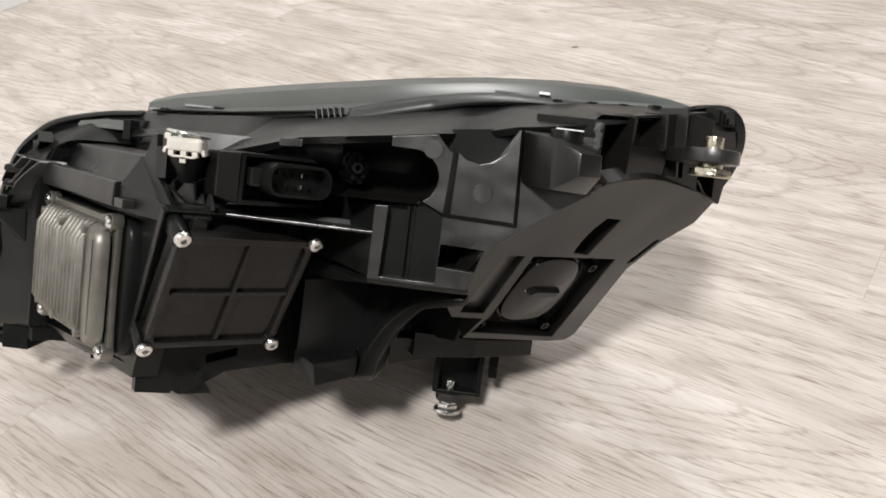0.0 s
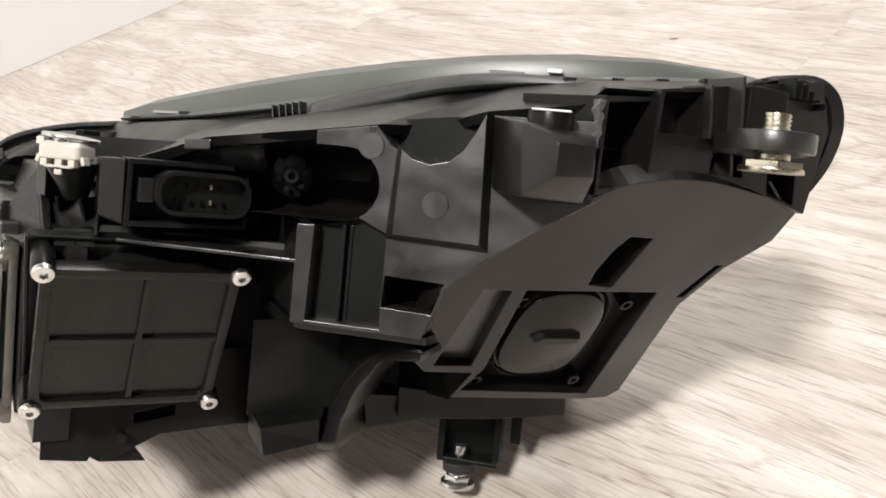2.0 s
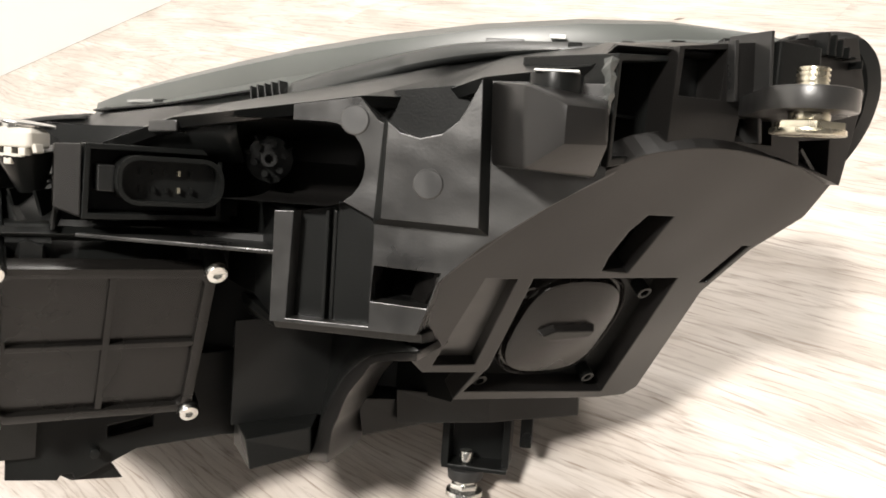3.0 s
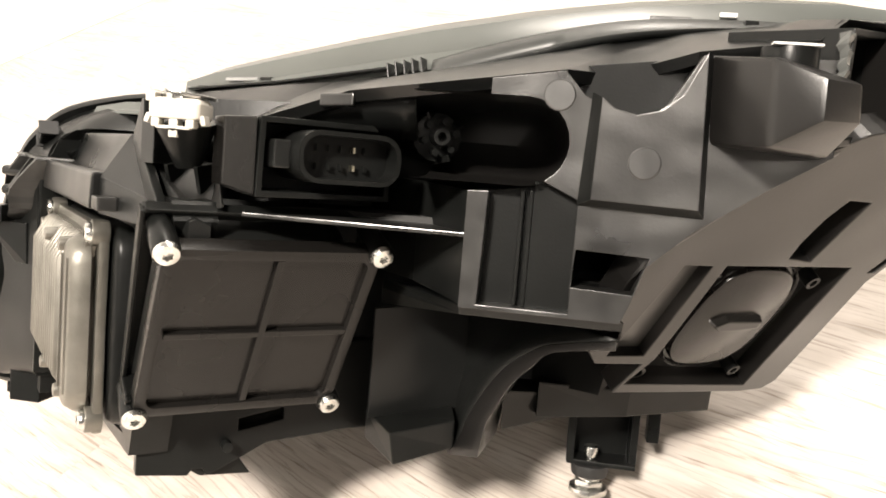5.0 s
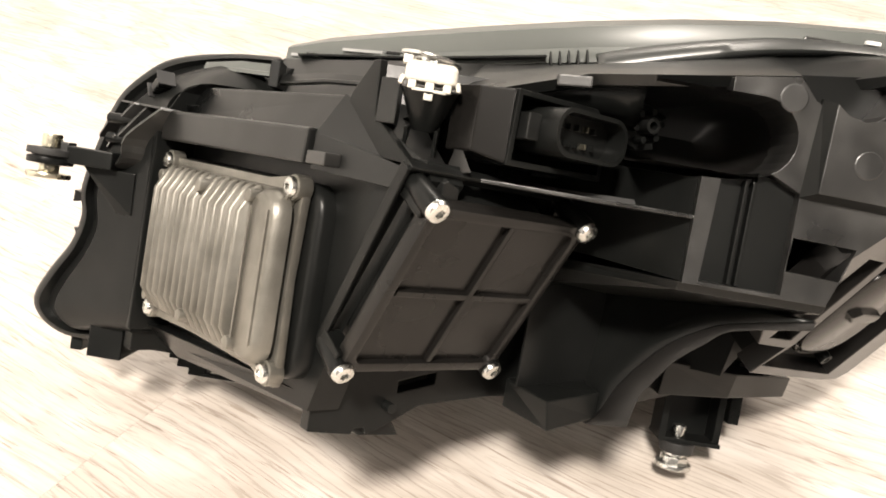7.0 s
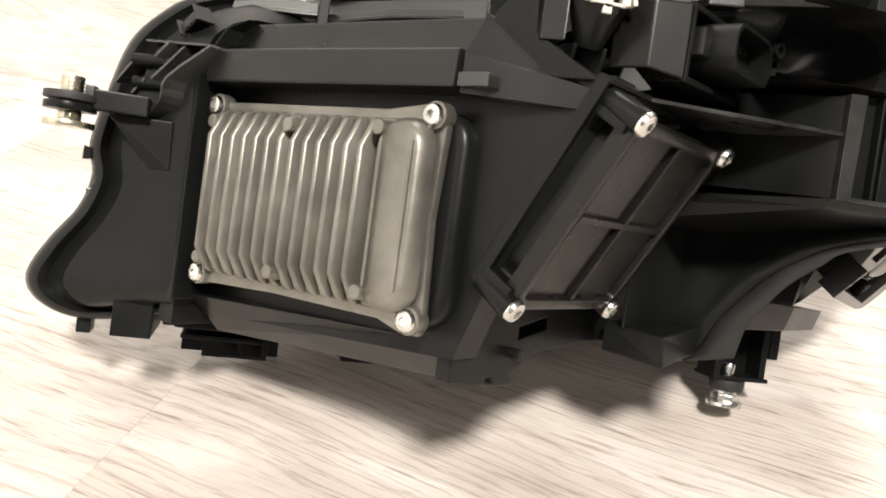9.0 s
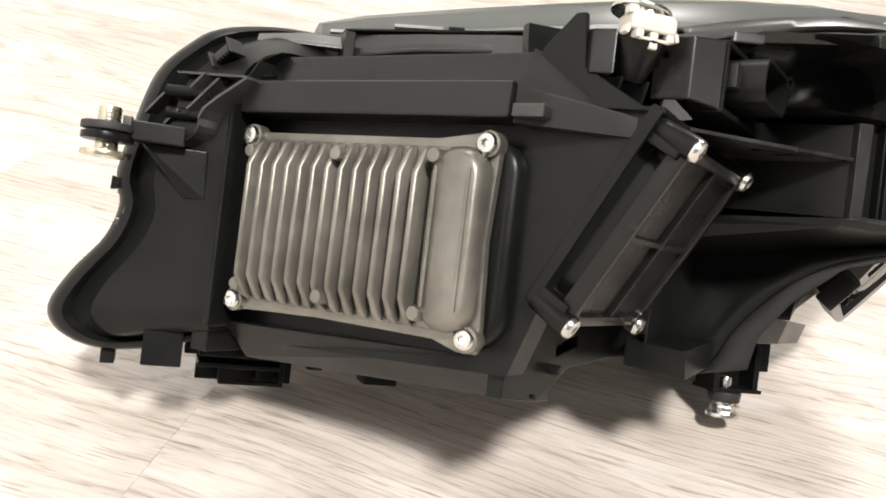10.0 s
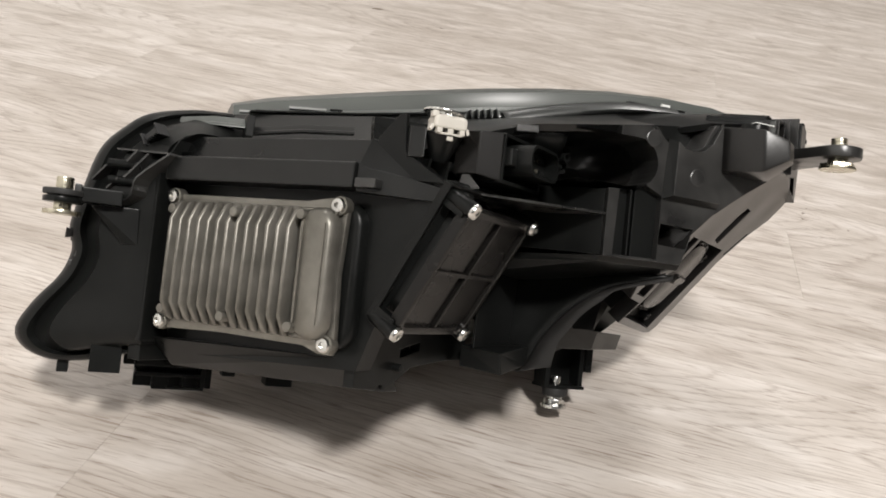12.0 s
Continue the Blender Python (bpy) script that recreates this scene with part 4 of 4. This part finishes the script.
for line in (((-0.1527, 0.0589, 0.027), (-0.1372, 0.0711, 0.027)), ((-0.1150, 0.0612, 0.027), (-0.1030, 0.0845, 0.014)), ((-0.1137, 0.0747, 0.027), (-0.1100, 0.0848, 0.021)), ((-0.134, 0.052, 0.027), (-0.122, 0.061, 0.027)),
             ((-0.1169, 0.0394, 0.027), (-0.1039, 0.0481, 0.027), (-0.1007, 0.0616, 0.027), (-0.082, 0.0834, 0.013)), ((-0.134, 0.0858, 0.021), (-0.082, 0.0840, 0.013))):
    bm = loft([[(u - 0.0005, v + 0.0007, w), (u + 0.0005, v - 0.0007, w), (u + 0.0005, v - 0.0007, w - 0.028), (u - 0.0005, v + 0.0007, w - 0.028)] for u, v, w in spline(line, 3)])
    part("lattice_rib", bm, GREY_BLACK, at=BAL)
for u, v in ((-0.1323, 0.0728), (-0.1299, 0.0590)):
    circle = [(math.cos(radians(30 * i)), math.sin(radians(30 * i))) for i in range(12)]
    bm = plate([(0.0038 * c, 0.0038 * q) for c, q in circle], [[(0.0021 * c, 0.0021 * q) for c, q in circle]], -0.026, 0.002)
    part("screw_post", bm, BLACK, at=BAL @ pose(u, v, 0.026, 0, -62, 0), smooth=40)
SPRING = BAL @ pose(-0.112, 0.1010, 0.004, 0, 0, 33) @ Matrix.Scale(0.62, 4)
bm = bmesh.new()
cuboid(bm, (-0.011, -0.004, -0.015), (0.011, 0.005, 0.006))
spring = part("spring_clip", bm, RUBBER, at=SPRING, bevel=0.0012)
for k in range(5):
    bm = bmesh.new()
    cuboid(bm, (-0.0095 + k * 0.0042, -0.0075, -0.01), (-0.0078 + k * 0.0042, -0.004, 0.0065))
    part("clip_tooth", bm, BLACK, spring, at=SPRING, bevel=0.0003)
for u in (-0.0145, 0.0125):
    bm = bmesh.new()
    cuboid(bm, (u, -0.009, -0.012), (u + 0.0022, 0.009, 0.009))
    part("clip_cheek", bm, RUBBER, spring, at=SPRING, bevel=0.0005)
for x, y, z, a, size in ((-0.4385, 0.803, -0.112, 0, 0.0045), (-0.4310, 0.800, -0.139, -25, 0.0065), (-0.4290, 0.797, -0.128, 15, 0.004)):
    bm = loft([[(-size * 0.6, -0.002, -size), (size * 0.6, -0.002, -size * 0.8), (size * 0.45, 0.012, -size * 0.8), (-size * 0.6, 0.012, -size)], [(-size * 0.5, -0.0025, size), (size * 0.7, -0.002, size * 0.6), (size * 0.5, 0.012, size * 0.6), (-size * 0.5, 0.012, size)]])
    part("lip_tab", bm, GREY_BLACK, at=pose(x, y, z, 0, a, 0), bevel=0.0006)
# glossy black bands of the lens seat above the bay; grey on the left one paints a reflection
for name, a, b, h in (("seal_band", (-0.362, 0.800, -0.009), (-0.3075, 0.786, -0.004), 0.009), ("seal_band", (-0.302, 0.780, -0.009), (-0.228, 0.712, -0.006), 0.007)):
    a, b = Vector(a), Vector(b)
    bm = loft([[q, q + Vector((0, 0.001, h * 0.3)), q + Vector((0, 0.003, h * 0.36)), q + Vector((0.001, 0.006, h)), q + Vector((0.002, 0.012, h)), q + Vector((0.002, 0.012, 0))] for q in (a, a.lerp(b, 0.5) + Vector((0, 0, 0.002)), b)])
    part(name, bm, LENS_GREY if a.x < -0.33 else GLOSS_BLACK, label="glossy black strip of the lens seat, left one greyed for its reflection", bevel=0.0004, smooth=40)
bm = bmesh.new()
cuboid(bm, (-0.3080, 0.777, -0.012), (-0.3010, 0.80, 0.0065))
part("seal_stop", bm, BLACK, bevel=0.0008)

# ---- upper deck between the back face and the lens rim ----
front = [(-0.366, 0.770, -0.036), (-0.345, 0.766, -0.034), (-0.240, 0.650, -0.034), (-0.212, 0.640, -0.034), (-0.170, 0.632, -0.010), (-0.112, 0.610, 0.007), (-0.045, 0.602, 0.0165), (-0.013, 0.600, 0.0215), (0.008, 0.640, 0.025), (0.043, 0.604, 0.033),
         (0.090, 0.602, 0.040), (0.100, 0.602, 0.0490), (0.128, 0.626, 0.0525), (0.170, 0.662, 0.0545), (0.225, 0.702, 0.058)]
rim = [(-0.335, 0.835, 0.008), (-0.311, 0.840, 0.014), (-0.250, 0.790, 0.016), (-0.200, 0.765, 0.020), (-0.160, 0.745, 0.022), (-0.110, 0.722, 0.027), (-0.060, 0.712, 0.036), (-0.020, 0.706, 0.044), (0.010, 0.702, 0.050), (0.044, 0.700, 0.056),
       (0.075, 0.700, 0.061), (0.090, 0.700, 0.0625), (0.128, 0.704, 0.066), (0.180, 0.716, 0.070), (0.232, 0.735, 0.070)]
shell([[Vector(p) + Vector((0, 0.10, -0.012 if p[0] < 0.095 else 0.004)) for p in front], [Vector(p) + Vector((0, 0.003, -0.003 if p[0] < 0.095 else 0.0)) for p in front], front, [Vector(a).lerp(Vector(b), 0.5) + Vector((0, 0.01 if a[0] < -0.2 else 0, -0.018 if a[0] < -0.2 else 0.001)) for a, b in zip(front, rim)], rim, offset(rim, (0, 0.02, 0.0))], 0.003, "upper_deck", GLOSS_BLACK)

# channel wall behind the lens edge: glossy bowed band, long dark slot and four short fins
band_low = spline([(-0.093, 0.712, 0.024), (-0.063, 0.706, 0.033), (-0.026, 0.700, 0.043), (0.010, 0.696, 0.051), (0.044, 0.694, 0.056), (0.078, 0.693, 0.059), (0.109, 0.696, 0.061)])
band_top = spline([(-0.094, 0.720, 0.037), (-0.063, 0.714, 0.046), (-0.026, 0.708, 0.055), (0.010, 0.702, 0.0615), (0.044, 0.699, 0.064), (0.078, 0.698, 0.064), (0.109, 0.700, 0.064)])
shell([band_low, [a.lerp(b, 0.3) + Vector((0, -0.004, 0)) for a, b in zip(band_low, band_top)], [a.lerp(b, 0.75) + Vector((0, -0.003, 0.001)) for a, b in zip(band_low, band_top)], band_top, offset(band_top, (0, 0.012, 0.001))], 0.002, "channel_band", SEAT_GREY, smooth=60)
for k in range(2):
    z = 0.0 if k else -0.0085
    bm = loft([[q + Vector((0, 0, z)), q + Vector((0, 0.012, z)), q + Vector((0, 0.012, z + 0.0016)), q + Vector((0, 0, z + 0.0016))] for q in (Vector((-0.300, 0.826, 0.0185)), Vector((-0.210, 0.775, 0.0235)), Vector((-0.124, 0.728, 0.0320)))])
    part("slot_edge", bm, GREY_BLACK if k == 0 else BLACK, bevel=0.0004)
for k in range(5):
    q = Vector((-0.1215 + k * 0.0054, 0.720 - k * 0.0018, 0.026 + k * 0.0009))
    bm = loft([[q, q + Vector((0.0012, 0, 0)), q + Vector((0.0012, 0.014, 0)), q + Vector((0, 0.014, 0))], [q + Vector((-0.002, 0.002, 0.009)), q + Vector((-0.0008, 0.002, 0.009)), q + Vector((0.0012, 0.014, 0.009)), q + Vector((0, 0.014, 0.009))]])
    part("short_fin", bm, BLACK, bevel=0.0003)

# ---- lens: rim strip and the long bowed cover ----
def floor_height(x, y):
    return 0.189 * x + 0.599 * y - 0.724


stations = [(-0.313, 0.848, 0.015, 0.0165), (-0.280, 0.829, 0.019, 0.0205), (-0.220, 0.795, 0.026, 0.0225), (-0.160, 0.761, 0.033, 0.0235), (-0.100, 0.728, 0.040, 0.0235), (-0.040, 0.716, 0.049, 0.0235),
            (0.020, 0.708, 0.057, 0.0225), (0.080, 0.706, 0.064, 0.0200), (0.130, 0.711, 0.069, 0.016), (0.180, 0.724, 0.072, 0.010), (0.225, 0.745, 0.071, 0.003)]
loops = []
for x, y, z, bow in stations:
    reach = 0.24 - 1.1 * max(0.0, x - 0.05) - 0.3 * max(0.0, -0.22 - x)
    nose_y = y + reach
    nose = floor_height(x, nose_y) + 0.0005
    under = nose - 0.02
    if x > 0.10:
        nose = max(nose, -0.150 + (x - 0.10) * 1.55)
        under = nose + 0.004
    top = z + bow
    loops.append([(x, y, z), (x, y + 0.004, z + bow * 0.7), (x, y + 0.022, top), (x, y + reach * 0.5, top - 0.012), (x, y + reach * 0.8, top * 0.5 + nose * 0.5), (x, y + reach * 0.97, nose * 0.8 + top * 0.2),
                  (x, nose_y, nose), (x, nose_y - reach * 0.25, under), (x, y + reach * 0.4, max(under, -0.15))])
bm = loft(loops)
part("lens", bm, LENS_GREY, label="smoke-grey clear polycarbonate headlight lens", smooth=40)
shell([[(x, y - 0.002, z + 0.0015) for x, y, z, b in stations], [(x, y - 0.003, z - 0.007) for x, y, z, b in stations], [(x, y + 0.015, z - 0.010) for x, y, z, b in stations]], 0.0025, "lens_rim", LENS_GREY)

for x, y, z, w, mat in ((0.068, 0.7035, 0.0690, 0.0045, LABEL_WHITE), (0.038, 0.7055, 0.0660, 0.011, GREY_BLACK), (-0.250, 0.8110, 0.0275, 0.018, GLINT_TAB), (-0.298, 0.8375, 0.0205, 0.011, GLINT_TAB), (-0.290, 0.832, 0.0215, 0.005, BLACK), (-0.226, 0.796, 0.0275, 0.006, BLACK)):
    bm = bmesh.new()
    cuboid(bm, (-w, -0.0015, -0.0012), (w, 0.002, 0.0012))
    part("lens_tab", bm, mat, at=pose(x, y, z, 0, 0, -29 if x < -0.1 else -3), bevel=0.0005)
for x, z, w in ((0.078, 0.0605, 0.0040), (0.1065, 0.0620, 0.0038), (0.1325, 0.0634, 0.0038), (0.1590, 0.0655, 0.0040)):
    bm = bmesh.new()
    cuboid(bm, (-w, -0.003, -0.0042), (w, 0.010, 0.0042))
    part("lens_lock", bm, BLACK, at=pose(x, 0.694, z, 0, 0, 6), bevel=0.0008)
for x, z, w in ((0.0925, 0.0612, 0.0092), (0.1195, 0.0628, 0.0088), (0.1457, 0.0645, 0.0088)):
    bm = bmesh.new()
    cuboid(bm, (-w, 0.0, -0.0022), (w, 0.010, 0.0022))
    part("lens_lip", bm, LENS_EDGE, at=pose(x, 0.694, z, 0, -4, 4), bevel=0.0006)

# ---- right end ----
RP = axes((0.128, 0.6185, 0.025), (0.80, 0.62, 0), (0, 0, 1))
bm = plate([(-0.003, -0.022), (0.03, -0.0155), (0.07, -0.0175), (0.116, -0.029), (0.128, 0.020), (0.118, 0.047), (0.080, 0.041), (0.0, 0.028)],
           [[(0.0015, 0.006), (0.0272, 0.0065), (0.0290, 0.030), (0.0030, 0.0270)], [(0.0390, -0.0120), (0.0637, -0.0122), (0.062, 0.0020), (0.0405, -0.0010)], [(0.0840, -0.0205), (0.1060, -0.0245), (0.1050, -0.006), (0.0825, -0.0085)]], -0.016, 0.0005)
part("end_panel", bm, WING_BLACK, at=RP, bevel=0.0008)
bm = plate([(0.0, -0.021), (0.118, -0.029), (0.120, 0.044), (0.0, 0.027)], [], -0.022, -0.0165)
part("end_backing", bm, BLACK, at=RP)
for u0, v0, u1, v1, w in ((0.0475, 0.004, 0.050, -0.012, 0.006), (0.030, 0.034, 0.0325, 0.006, 0.005), (0.047, 0.040, 0.0500, 0.004, 0.010), (0.0905, -0.012, 0.103, -0.024, -0.004)):
    d = Vector((u1 - u0, v1 - v0))
    bm = bmesh.new()
    cuboid(bm, (0, -0.0011, -0.016), (d.length, 0.0011, w))
    part("end_rib", bm, GREY_BLACK, at=RP @ pose(u0, v0, 0, 0, 0, math.degrees(math.atan2(d.y, d.x))), bevel=0.0004)
bm = bmesh.new()
cuboid(bm, (0.051, 0.008, -0.004), (0.079, 0.036, 0.012))
part("end_block", bm, BLACK, at=RP, bevel=0.0012)
for k in range(6):
    bm = bmesh.new()
    cuboid(bm, (0.087 + k * 0.0052, 0.034, -0.004), (0.0885 + k * 0.0052, 0.0450 - 0.0006 * k * k, 0.008))
    part("end_fin", bm, BLACK, at=RP, bevel=0.0004)
rl = spline([(0.196, 0.704, 0.0735), (0.220, 0.705, 0.0755), (0.234, 0.708, 0.067), (0.2395, 0.711, 0.050), (0.236, 0.711, 0.030), (0.226, 0.706, 0.012), (0.213, 0.697, -0.002)])
shell([offset(rl, (-0.005, 0.06, 0)), offset(rl, (0, 0.01, 0)), rl, offset(rl, (-0.006, -0.004, -0.002)), offset(rl, (-0.010, 0.004, -0.003)), offset(rl, (-0.014, 0.02, -0.004))], 0.003, "end_lip", GLOSS_BLACK, smooth=50)
